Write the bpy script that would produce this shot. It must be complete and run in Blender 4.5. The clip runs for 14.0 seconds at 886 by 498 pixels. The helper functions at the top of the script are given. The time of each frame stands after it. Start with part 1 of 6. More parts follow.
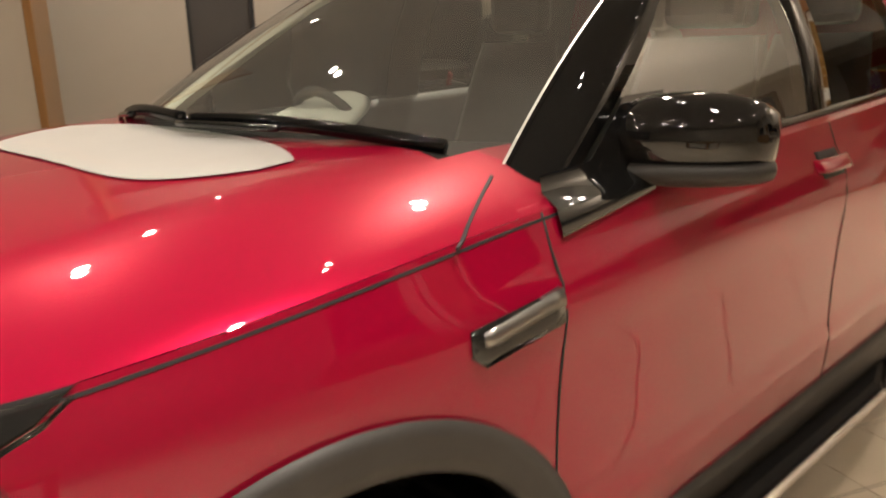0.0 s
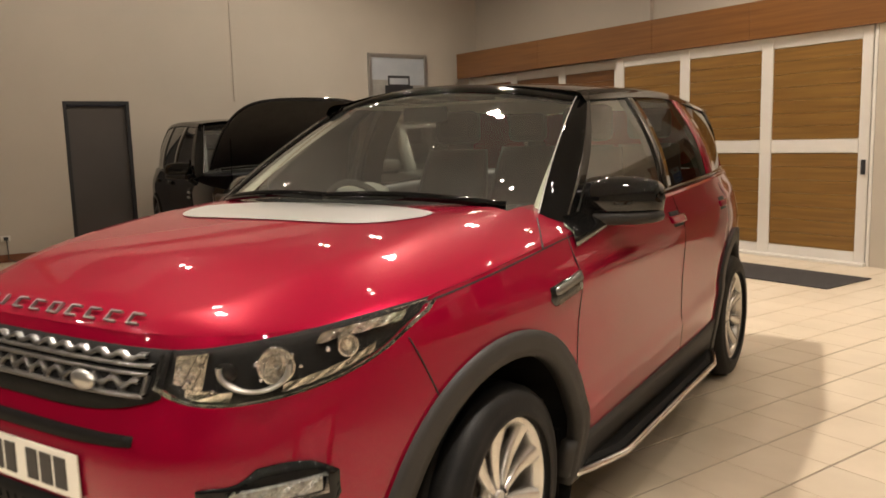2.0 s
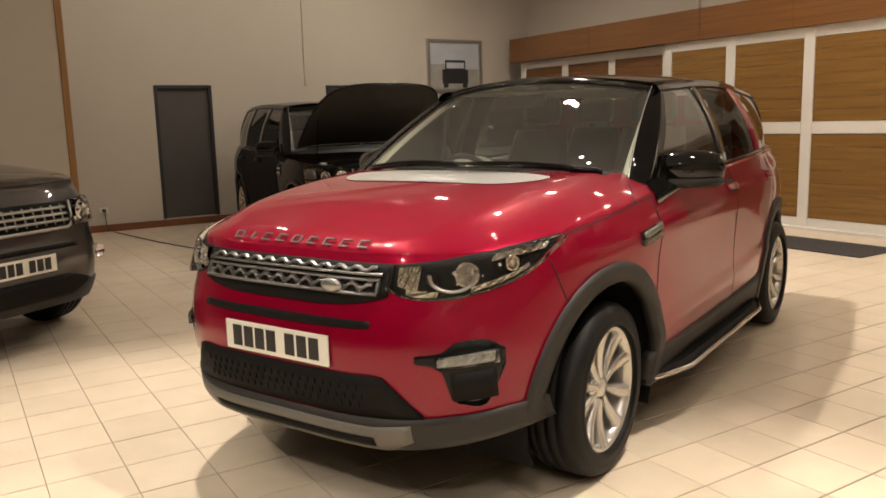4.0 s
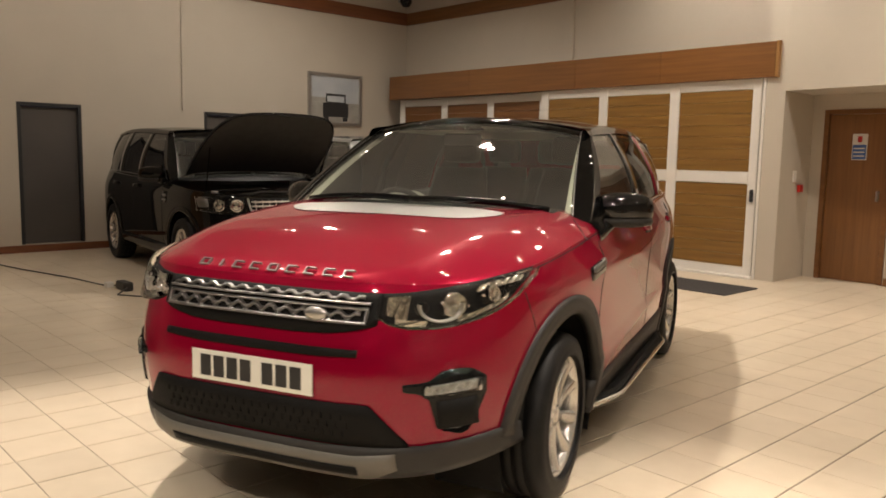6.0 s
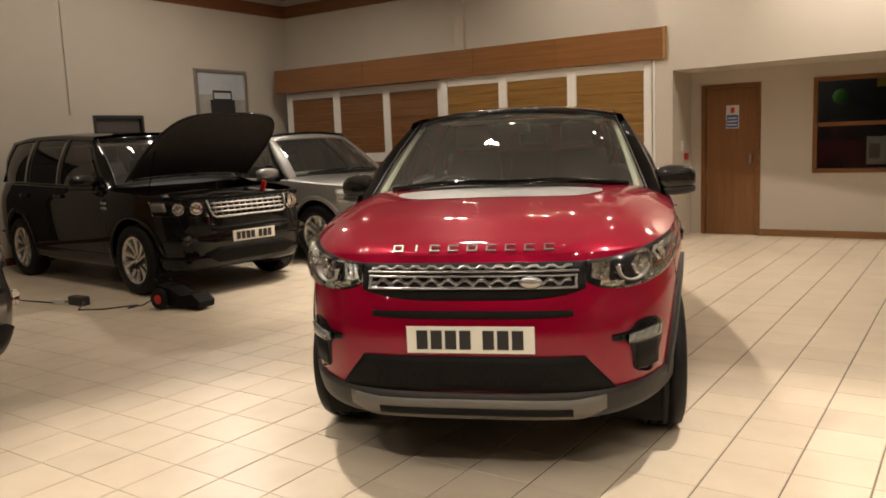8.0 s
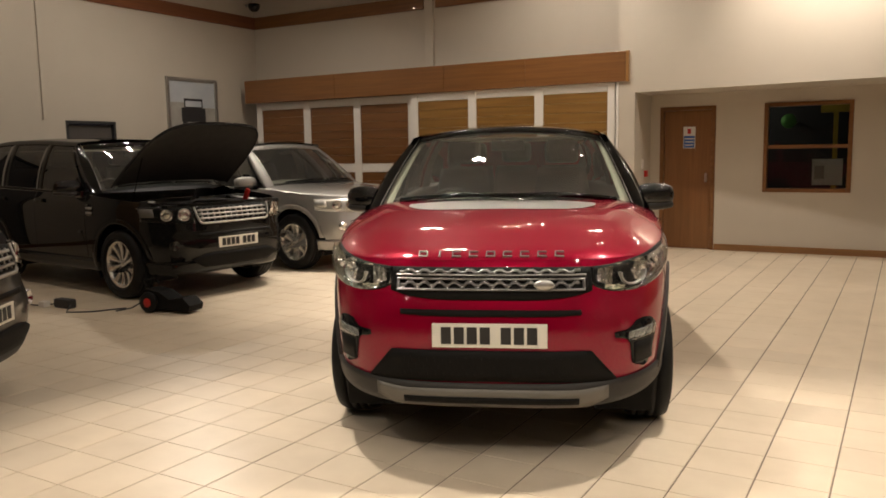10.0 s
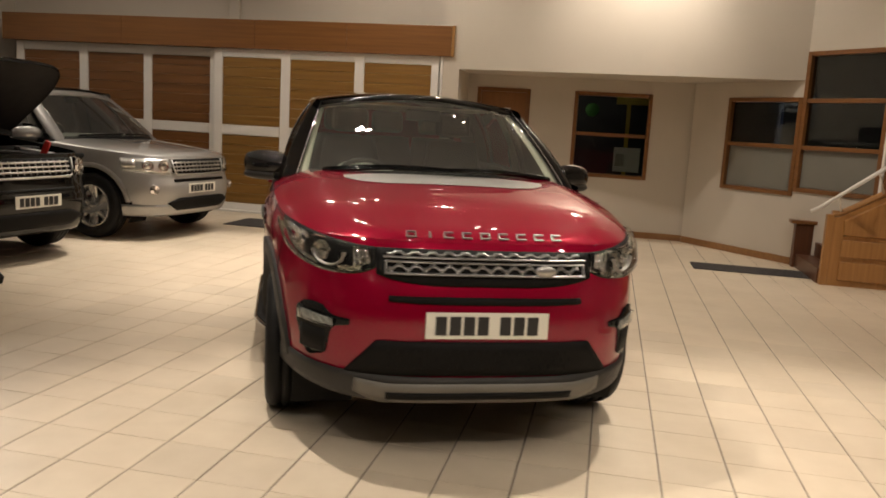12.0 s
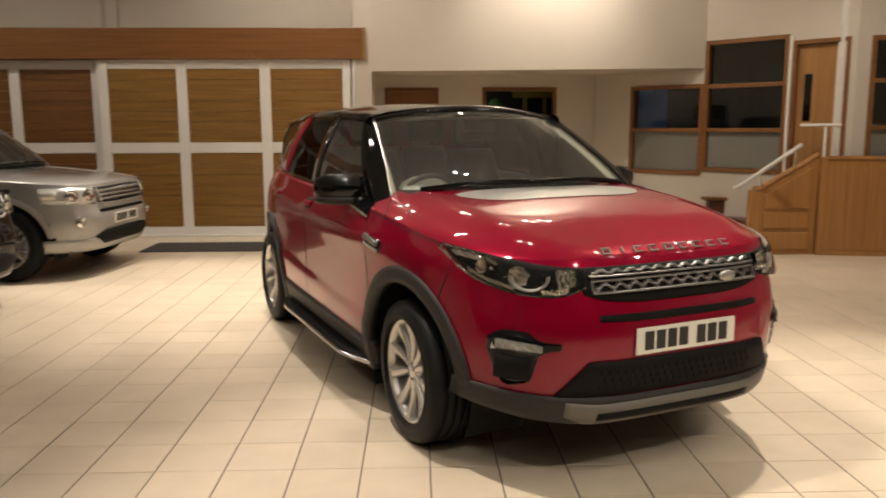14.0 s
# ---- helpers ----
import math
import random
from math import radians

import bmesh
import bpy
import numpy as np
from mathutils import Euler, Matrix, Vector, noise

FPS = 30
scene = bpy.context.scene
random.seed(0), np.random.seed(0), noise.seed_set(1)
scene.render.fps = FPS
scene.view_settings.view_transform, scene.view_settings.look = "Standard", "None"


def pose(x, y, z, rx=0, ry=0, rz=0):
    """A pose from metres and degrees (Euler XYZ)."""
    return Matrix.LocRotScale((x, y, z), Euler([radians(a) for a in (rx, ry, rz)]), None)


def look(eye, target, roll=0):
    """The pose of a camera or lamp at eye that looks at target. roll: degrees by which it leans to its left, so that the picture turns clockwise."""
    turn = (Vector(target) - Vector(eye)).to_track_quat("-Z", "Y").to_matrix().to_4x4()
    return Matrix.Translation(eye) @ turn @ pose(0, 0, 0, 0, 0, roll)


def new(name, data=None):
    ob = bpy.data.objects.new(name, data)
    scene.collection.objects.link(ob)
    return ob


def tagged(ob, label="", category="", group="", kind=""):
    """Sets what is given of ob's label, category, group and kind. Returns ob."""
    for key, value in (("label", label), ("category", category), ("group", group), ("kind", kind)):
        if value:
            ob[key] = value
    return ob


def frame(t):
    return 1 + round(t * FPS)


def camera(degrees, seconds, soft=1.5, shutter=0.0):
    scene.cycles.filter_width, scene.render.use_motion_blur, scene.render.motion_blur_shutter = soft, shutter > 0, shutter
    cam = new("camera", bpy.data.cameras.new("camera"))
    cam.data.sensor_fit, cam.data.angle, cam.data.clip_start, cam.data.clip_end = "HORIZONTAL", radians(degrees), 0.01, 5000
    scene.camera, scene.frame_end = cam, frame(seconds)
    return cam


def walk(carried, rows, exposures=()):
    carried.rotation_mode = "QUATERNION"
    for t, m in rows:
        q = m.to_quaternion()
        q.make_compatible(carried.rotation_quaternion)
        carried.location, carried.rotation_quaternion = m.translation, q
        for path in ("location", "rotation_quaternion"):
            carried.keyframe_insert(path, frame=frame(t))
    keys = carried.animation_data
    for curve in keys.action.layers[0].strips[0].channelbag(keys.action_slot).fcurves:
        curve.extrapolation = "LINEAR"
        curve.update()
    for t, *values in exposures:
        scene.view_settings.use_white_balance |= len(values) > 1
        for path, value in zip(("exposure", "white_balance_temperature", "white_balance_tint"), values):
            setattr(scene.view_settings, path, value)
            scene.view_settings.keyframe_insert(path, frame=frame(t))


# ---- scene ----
cam = camera(58.4, 14.0, soft=1.7, shutter=0.4)
PATH = [
    (0, (1.406, 1.001, 1.359), (-0.405, 1.678, 0.849), -1.8),
    (0.5, (1.683, 0.625, 1.362), (-0.04, 1.474, 0.803), -2.4),
    (1, (1.948, 0.345, 1.385), (0.236, 1.245, 0.875), -2.6),
    (1.5, (1.993, 0.043, 1.376), (0.336, 1.086, 0.968), -1.9),
    (2, (2.162, -0.173, 1.4), (0.526, 0.945, 1.126), -1.6),
    (2.5, (2.462, -0.416, 1.395), (0.805, 0.655, 1.07), -1.9),
    (3, (2.633, -0.687, 1.395), (0.948, 0.339, 1.067), -2.2),
    (5.5, (2.682, -1.146, 1.445), (1.109, 0.062, 1.184), 2.1),
    (6, (2.46, -1.357, 1.414), (1.002, -0.008, 1.181), 1.1),
    (6.5, (2.135, -1.653, 1.42), (0.717, -0.27, 1.139), 0.8),
    (7, (1.906, -2.015, 1.453), (0.61, -0.518, 1.167), -0.9),
    (7.5, (1.811, -2.303, 1.426), (0.59, -0.742, 1.155), -3.6),
    (8, (1.669, -2.616, 1.441), (0.554, -0.978, 1.172), -2.3),
    (10.5, (1.541, -3.202, 1.473), (0.617, -1.442, 1.251), -0.3),
    (11, (1.311, -3.292, 1.468), (0.714, -1.398, 1.238), 1.1),
    (11.5, (0.904, -3.231, 1.43), (0.435, -1.305, 1.161), 2.9),
    (12, (0.432, -3.152, 1.449), (0.039, -1.215, 1.143), 3.3),
    (12.5, (-0.083, -3.234, 1.484), (-0.364, -1.279, 1.165), 1.9),
    (13, (-0.552, -3.163, 1.45), (-0.737, -1.199, 1.119), 0.2),
    (13.5, (-0.956, -3.188, 1.496), (-1.087, -1.219, 1.171), 0.3),
    (14, (-1.118, -3.165, 1.511), (-1.054, -1.19, 1.203), -0.2),
]
EXPOSURES = [(0, 1.0), (0.5, 0.78), (1.0, 0.72), (2.0, 0.62), (3.0, 0.56), (7.5, 0.34), (10.5, 0.13), (12.0, 0.02), (14.0, 0.18)]
walk(cam, [(t, look(eye, target, roll)) for t, eye, target, roll in PATH], EXPOSURES)

# ---- light ----
world = bpy.data.worlds.new("night")
scene.world = world
world.use_nodes = True
world.node_tree.nodes["Background"].inputs[0].default_value = (0.012, 0.016, 0.03, 1)
world.node_tree.nodes["Background"].inputs[1].default_value = 1.0

WARM = (1.0, 0.88, 0.755)
SPOTS = [  # x, y, z, aim x, aim y, aim z, watts, cone
    # west and north wall washes, stair lamp and front fill are added for brightness
    (-3.7, 5.2, 4.45, -3.4, 4.1, 0, 680, 56),
    (-2.15, 3.1, 4.45, -0.7, 3.4, 0, 400, 86),
    (-2.7, 5.9, 4.45, -2.6, 5.3, 0, 110, 95),
    (-6.4, 1.4, 4.3, -8.6, 1.6, 2.0, 80, 165),
    (-6.3, 6.0, 4.4, -6.9, 6.2, 0.4, 85, 155),
    (-7.6, 5.1, 4.45, -4.4, 2.6, 0, 260, 56),
    (-7.2, 4.0, 4.3, -9.2, 4.1, 2.2, 36, 160),
    (-1.2, 5.6, 4.45, -1.2, 5.0, 0, 35, 115),
    (0.65, 6.75, 4.4, 0.65, 7.6, 3.6, 170, 95),
    (0.7, 6.2, 4.3, 0.9, 8.2, 2.6, 110, 165),
    (-2.6, 6.6, 4.3, -2.7, 8.2, 2.2, 95, 125),
    (2.6, 4.0, 4.45, 3.7, 5.9, 0.6, 150, 72),
    (-1.95, 0.4, 4.45, -0.65, -0.6, 0, 440, 62),
    (1.3, 1.95, 4.45, 1.55, 0.1, 0, 525, 66),
    (1.55, -3.7, 4.45, 0.6, -0.8, 0, 235, 70),
    (-1.9, -3.2, 4.45, -0.1, -0.2, 0, 130, 56),
    (-4.4, -2.8, 4.45, -5.0, -2.4, 0, 40, 140),
    (4.4, -1.8, 4.45, 4.6, -1.2, 0, 110, 155),
    (-1.6, -6.4, 4.45, -1.6, -6.0, 0, 30, 140),
    (3.0, -4.4, 4.45, 2.8, -4.2, 0, 35, 120),
    (2.9, -1.6, 4.45, 2.4, -1.0, 0, 90, 90),
    (3.8, 2.4, 4.45, 4.2, 2.3, 0, 30, 150),
]
for lx, ly, lz, ax, ay, az, watts, cone in SPOTS:
    lamp = new("spot_light", bpy.data.lights.new("spot_light", "SPOT"))
    lamp.data.energy, lamp.data.color = watts, WARM
    lamp.data.spot_size, lamp.data.spot_blend = radians(cone), 0.7
    lamp.data.shadow_soft_size = 0.05
    lamp.matrix_world = look((lx, ly, lz), (ax, ay, az))
# weak point light added to show the reel and rack; no lamp known there
office_fill = new("office_fill", bpy.data.lights.new("office_fill", "POINT"))
office_fill.data.energy, office_fill.data.color, office_fill.data.shadow_soft_size = 5, WARM, 0.06
office_fill.matrix_world = pose(-0.6, 9.2, 2.15)

# ---- materials ----
def material(name, colour, rough=0.5, metal=0.0, second=None, scale=6.0, mix=0.5, bump=0.0, bump_scale=80.0, stretch=(1, 1, 1), coat=0.0, spread=0.0, rough_var=0.0, spec=0.5, stain=0.0):
    """A principled surface: two colours mixed by noise at world size, fine relief, optional clear coat and object-to-object spread."""
    m = bpy.data.materials.new(name)
    m.use_nodes = True
    nt = m.node_tree
    b = nt.nodes["Principled BSDF"]
    b.inputs["Roughness"].default_value = rough
    b.inputs["Metallic"].default_value = metal
    b.inputs["Specular IOR Level"].default_value = spec
    b.inputs["Coat Weight"].default_value = coat
    b.inputs["Coat Roughness"].default_value = 0.03
    geo = nt.nodes.new("ShaderNodeNewGeometry")
    mapping = nt.nodes.new("ShaderNodeMapping")
    mapping.inputs["Scale"].default_value = stretch
    nt.links.new(geo.outputs["Position"], mapping.inputs["Vector"])
    big = nt.nodes.new("ShaderNodeTexNoise")
    big.inputs["Scale"].default_value = scale
    big.inputs["Detail"].default_value = 6
    big.inputs["Roughness"].default_value = 0.6
    nt.links.new(mapping.outputs["Vector"], big.inputs["Vector"])
    blend = nt.nodes.new("ShaderNodeMix")
    blend.data_type = "RGBA"
    blend.inputs[6].default_value = (*colour, 1)
    blend.inputs[7].default_value = (*(second or [c * 0.85 for c in colour]), 1)
    ramp = nt.nodes.new("ShaderNodeMapRange")
    ramp.inputs["From Min"].default_value, ramp.inputs["From Max"].default_value = 0.3, 0.7
    ramp.inputs["To Max"].default_value = mix
    nt.links.new(big.outputs["Fac"], ramp.inputs["Value"])
    nt.links.new(ramp.outputs["Result"], blend.inputs[0])
    out = blend.outputs[2]
    if spread:
        info = nt.nodes.new("ShaderNodeObjectInfo")
        hsv = nt.nodes.new("ShaderNodeHueSaturation")
        rng = nt.nodes.new("ShaderNodeMapRange")
        rng.inputs["To Min"].default_value, rng.inputs["To Max"].default_value = 1 - spread, 1 + spread
        nt.links.new(info.outputs["Random"], rng.inputs["Value"])
        nt.links.new(rng.outputs["Result"], hsv.inputs["Value"])
        nt.links.new(out, hsv.inputs["Color"])
        out = hsv.outputs["Color"]
    if stain:
        blot = nt.nodes.new("ShaderNodeTexNoise")
        blot.inputs["Scale"].default_value = 1.1
        blot.inputs["Detail"].default_value = 5
        blot.inputs["Distortion"].default_value = 1.2
        nt.links.new(geo.outputs["Position"], blot.inputs["Vector"])
        soil = nt.nodes.new("ShaderNodeMapRange")
        soil.inputs["From Min"].default_value, soil.inputs["From Max"].default_value = 0.42, 0.62
        soil.inputs["To Min"].default_value, soil.inputs["To Max"].default_value = 1 - stain, 1.0
        nt.links.new(blot.outputs["Fac"], soil.inputs["Value"])
        dirty = nt.nodes.new("ShaderNodeHueSaturation")
        nt.links.new(soil.outputs["Result"], dirty.inputs["Value"])
        nt.links.new(out, dirty.inputs["Color"])
        out = dirty.outputs["Color"]
    nt.links.new(out, b.inputs["Base Color"])
    if rough_var:
        rr = nt.nodes.new("ShaderNodeMapRange")
        rr.inputs["To Min"].default_value, rr.inputs["To Max"].default_value = rough - rough_var, rough + rough_var
        nt.links.new(big.outputs["Fac"], rr.inputs["Value"])
        nt.links.new(rr.outputs["Result"], b.inputs["Roughness"])
    if bump:
        fine = nt.nodes.new("ShaderNodeTexNoise")
        fine.inputs["Scale"].default_value = bump_scale
        fine.inputs["Detail"].default_value = 4
        nt.links.new(mapping.outputs["Vector"], fine.inputs["Vector"])
        bn = nt.nodes.new("ShaderNodeBump")
        bn.inputs["Strength"].default_value = bump
        bn.inputs["Distance"].default_value = 0.01
        nt.links.new(fine.outputs["Fac"], bn.inputs["Height"])
        nt.links.new(bn.outputs["Normal"], b.inputs["Normal"])
    return m


def wood(name, dark, light, along="x", rough=0.4, spread=0.0):
    s = {"x": (0.35, 9, 9), "y": (9, 0.35, 9), "z": (9, 9, 0.35)}[along]
    return material(name, dark, rough, 0, light, 3.0, 0.9, 0.12, 14.0, s, 0.15, spread, 0.08)


def glass_material(name, tint, gloss_rough=0.0, ior=1.6, dust_haze=0.0):
    """Thin pane: clear with a tint and a pale film for dust and reflected haze, mirror gloss by Fresnel."""
    m = bpy.data.materials.new(name)
    m.use_nodes = True
    nt = m.node_tree
    nt.nodes.remove(nt.nodes["Principled BSDF"])
    clear = nt.nodes.new("ShaderNodeBsdfTransparent")
    clear.inputs[0].default_value = (*tint, 1)
    gloss = nt.nodes.new("ShaderNodeBsdfGlossy")
    gloss.inputs["Roughness"].default_value = gloss_rough
    fres = nt.nodes.new("ShaderNodeFresnel")
    fres.inputs["IOR"].default_value = ior
    mixer = nt.nodes.new("ShaderNodeMixShader")
    nt.links.new(fres.outputs[0], mixer.inputs[0])
    film = nt.nodes.new("ShaderNodeBsdfDiffuse")
    film.inputs[0].default_value = (0.8, 0.78, 0.72, 1)
    hazy = nt.nodes.new("ShaderNodeMixShader")
    hazy.inputs[0].default_value = dust_haze
    nt.links.new(clear.outputs[0], hazy.inputs[1])
    nt.links.new(film.outputs[0], hazy.inputs[2])
    nt.links.new(hazy.outputs[0] if dust_haze else clear.outputs[0], mixer.inputs[1])
    nt.links.new(gloss.outputs[0], mixer.inputs[2])
    nt.links.new(mixer.outputs[0], nt.nodes["Material Output"].inputs[0])
    return m


CREAM = material("cream_paint", (0.54, 0.485, 0.405), 0.7, 0, (0.49, 0.44, 0.365), 1.2, 0.6, 0.025, 60)
WHITE = material("white_gloss_paint", (0.78, 0.75, 0.7), 0.4, 0, (0.7, 0.67, 0.6), 3, 0.5, 0.03, 30)
# ceiling is out of view; its grey is lowered to weaken bounced light
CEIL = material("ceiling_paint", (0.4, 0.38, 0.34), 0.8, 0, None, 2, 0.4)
TILE = material("stone_tile", (0.74, 0.635, 0.49), 0.33, 0, (0.58, 0.48, 0.35), 2.2, 0.6, 0.02, 26, spread=0.05, rough_var=0.03, stain=0.04)
GROUT = material("grey_grout", (0.17, 0.135, 0.1), 0.9, 0, (0.27, 0.22, 0.165), 5, 0.7, 0.2, 90)
OAK = wood("oak_boards", (0.165, 0.08, 0.017), (0.295, 0.158, 0.036), "x")
STAIRWOOD = wood("honey_stair_wood", (0.32, 0.145, 0.04), (0.45, 0.22, 0.068), "z")
DOORWOOD = wood("door_veneer", (0.17, 0.07, 0.02), (0.245, 0.108, 0.032), "z")
OAK_Z = wood("oak_upright", (0.25, 0.12, 0.035), (0.38, 0.2, 0.065), "z")
FASCIA = wood("stained_fascia", (0.15, 0.06, 0.017), (0.23, 0.1, 0.028), "x", 0.35)
OAK_RED = wood("reddish_oak_boards", (0.125, 0.05, 0.014), (0.215, 0.094, 0.028), "x")
FASCIA_Y = wood("stained_rail", (0.15, 0.05, 0.02), (0.22, 0.08, 0.03), "y", 0.45)
SKIRT = wood("skirting_wood", (0.2, 0.09, 0.03), (0.3, 0.15, 0.05), "x", 0.45)
DARKWOOD = wood("dark_stair_wood", (0.08, 0.03, 0.014), (0.13, 0.05, 0.02), "z", 0.4)
GREYDOOR = material("grey_door_paint", (0.073, 0.065, 0.06), 0.5, 0, (0.085, 0.076, 0.07), 2, 0.6, 0.05, 40)
DARKTRIM = material("dark_trim", (0.025, 0.025, 0.027), 0.5, 0, None, 5, 0.5, 0.1, 120)
MAT = material("door_mat", (0.035, 0.03, 0.03), 0.95, 0, (0.06, 0.055, 0.05), 30, 0.8, 0.5, 160)
# near-black colour stands in for the shade inside the offices
ROOMSHADE = material("painted_room_shade", (0.015, 0.016, 0.018), 0.6, 0, (0.03, 0.03, 0.03), 1.5, 0.7, 0.0)
# dark gloss for the unseen south side, so the cars reflect little there
DARKSOUTH = material("dark_gloss_wall", (0.008, 0.009, 0.012), 0.08, 0, (0.012, 0.012, 0.014), 1.0, 0.5)
FROST = material("frosted_pane", (0.17, 0.165, 0.14), 0.3, 0, (0.21, 0.2, 0.17), 2, 0.6, 0.0)
PAPER = material("paper", (0.7, 0.68, 0.64), 0.7, 0, None, 6, 0.4)
METAL = material("brushed_metal", (0.6, 0.6, 0.6), 0.3, 1.0, None, 30, 0.5)
BLUE = material("blue_sign", (0.05, 0.13, 0.4), 0.4)
REDPLASTIC = material("red_plastic", (0.5, 0.02, 0.015), 0.4, 0, None, 12, 0.4)
GREEN = material("green_plastic", (0.12, 0.4, 0.08), 0.4)
YELLOW = material("yellow_paint", (0.5, 0.36, 0.03), 0.5)
CABLE = material("grey_cable", (0.05, 0.05, 0.05), 0.6)
WINDOWGLASS = glass_material("window_glass", (0.75, 0.78, 0.76))


def car_paint(name, colour, flake, metal=0.6, rough=0.32, coat=1.0):
    m = material(name, colour, rough, metal, flake, 900.0, 0.35, 0.0, coat=coat, spec=0.0 if metal == 0 else 0.05)
    top = max(flake)
    m.node_tree.nodes["Principled BSDF"].inputs["Specular Tint"].default_value = (*[c / top for c in flake], 1)
    m.node_tree.nodes["Principled BSDF"].inputs["Coat Roughness"].default_value = 0.022
    return m


RED = car_paint("red_metallic_paint", (0.205, 0.0014, 0.017), (0.275, 0.003, 0.027), 0.15, 0.33, 1.0)
RED.node_tree.nodes["Principled BSDF"].inputs["Coat IOR"].default_value = 1.46
SILVER = car_paint("silver_metallic_paint", (0.33, 0.325, 0.31), (0.45, 0.44, 0.42), 0.45, 0.36)
BLACKPAINT = car_paint("black_paint", (0.007, 0.0066, 0.006), (0.01, 0.0095, 0.009), 0.0, 0.6, 0.7)
GREYPAINT = car_paint("dark_grey_metallic_paint", (0.05, 0.047, 0.045), (0.08, 0.075, 0.07), 0.6)
PILLARBLACK = material("pillar_black", (0.005, 0.005, 0.005), 0.4, 0, None, 4, 0.3, coat=0.45, spec=0.0)
GLOSSBLACK = material("gloss_black", (0.006, 0.006, 0.006), 0.3, 0, None, 4, 0.3, coat=1.0, spec=0.0)
CLADDING = material("grey_cladding", (0.027, 0.025, 0.023), 0.5, 0, (0.036, 0.034, 0.031), 8, 0.6, 0.12, 300, spec=0.25)
RUBBER = material("tyre_rubber", (0.009, 0.009, 0.009), 0.5, 0, (0.017, 0.016, 0.015), 9, 0.7, 0.15, 120, spec=0.13)
ALLOY = material("alloy_wheel", (0.62, 0.6, 0.565), 0.27, 0.75, (0.53, 0.515, 0.48), 12, 0.5, coat=0.7)
CHROME = material("chrome", (0.72, 0.72, 0.72), 0.12, 1.0, None, 5, 0.2)
SATIN = material("satin_silver", (0.42, 0.41, 0.385), 0.35, 0.8, None, 10, 0.4)
SKIDGREY = material("skid_plate_paint", (0.125, 0.118, 0.102), 0.5, 0.2, (0.15, 0.14, 0.122), 8, 0.6, 0.05, 200)
BLACKHOLE = material("black_plastic", (0.007, 0.0065, 0.006), 0.6, 0, (0.011, 0.0105, 0.01), 10, 0.6, 0.1, 150, spec=0.1)
# near-black for raised strips that replace the shaded gaps between panels
GAPSHADE = material("shut_line", (0.006, 0.004, 0.004), 0.8)
PLATE = material("reflective_plate", (0.74, 0.72, 0.64), 0.4, 0, (0.7, 0.68, 0.6), 6, 0.4)
PLATEBAR = material("plate_black", (0.015, 0.015, 0.015), 0.5)
LENS = glass_material("lamp_lens", (0.97, 0.97, 0.96), 0.0, 1.2)
# last number mixes in pale colour where the screen lacked reflected light
CARGLASS = glass_material("car_glass", (0.78, 0.84, 0.76), 0.0, 1.85, 0.045)
SIDEGLASS = glass_material("side_glass", (0.6, 0.65, 0.58), 0.0, 2.1, 0.04)
DARKGLASS = glass_material("privacy_glass", (0.06, 0.06, 0.06), 0.0, 1.6)
LOWGLASS = glass_material("rear_door_glass", (0.3, 0.3, 0.28), 0.0, 1.12)
TRIMCREAM = material("cream_trim", (0.6, 0.6, 0.48), 0.7, 0, None, 12, 0.4, 0.02, 200)
LEATHER = material("dark_leather", (0.03, 0.027, 0.025), 0.5, 0, (0.045, 0.04, 0.037), 8, 0.6, 0.03, 140)
DASH = material("grey_dashboard", (0.2, 0.2, 0.175), 0.6, 0, (0.16, 0.16, 0.14), 8, 0.6, 0.03, 160)
PALECOVER = material("pale_cover", (0.6, 0.6, 0.54), 0.6, 0, (0.5, 0.5, 0.45), 8, 0.6)
SEAT = material("grey_seat_leather", (0.035, 0.033, 0.03), 0.5, 0, (0.055, 0.05, 0.046), 6, 0.6, 0.03, 140)
GRILLEMETAL = material("grille_metal", (0.2, 0.195, 0.185), 0.32, 0.9, (0.15, 0.145, 0.135), 12, 0.5)
LETTERS = material("silver_badge_paint", (0.3, 0.29, 0.28), 0.35, 0.8, None, 10, 0.3)
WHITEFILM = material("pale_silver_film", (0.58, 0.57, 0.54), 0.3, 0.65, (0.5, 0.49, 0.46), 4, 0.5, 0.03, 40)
LAMPCHROME = material("lamp_chrome", (0.78, 0.76, 0.71), 0.08, 1.0, (0.3, 0.29, 0.26), 60, 0.8, 0.5, 120)
FOGGLASS = material("fog_lamp_optics", (0.4, 0.4, 0.38), 0.18, 0.5, (0.16, 0.16, 0.15), 70, 0.8, 0.8, 120)
LININGFELT = material("bonnet_felt", (0.016, 0.015, 0.014), 0.9, 0, (0.028, 0.026, 0.024), 9, 0.7, 0.2, 60)
LAMPPALE = material("lamp_silver", (0.72, 0.71, 0.67), 0.22, 0.5, (0.5, 0.49, 0.46), 30, 0.7, 0.2, 60)
LAMPCAN = material("spotlight_can", (0.6, 0.59, 0.56), 0.4, 0, None, 6, 0.4)
GLOW = bpy.data.materials.new("spotlight_lens")
GLOW.use_nodes = True
GLOW.node_tree.nodes["Principled BSDF"].inputs["Emission Color"].default_value = (*WARM, 1)
GLOW.node_tree.nodes["Principled BSDF"].inputs["Emission Strength"].default_value = 190

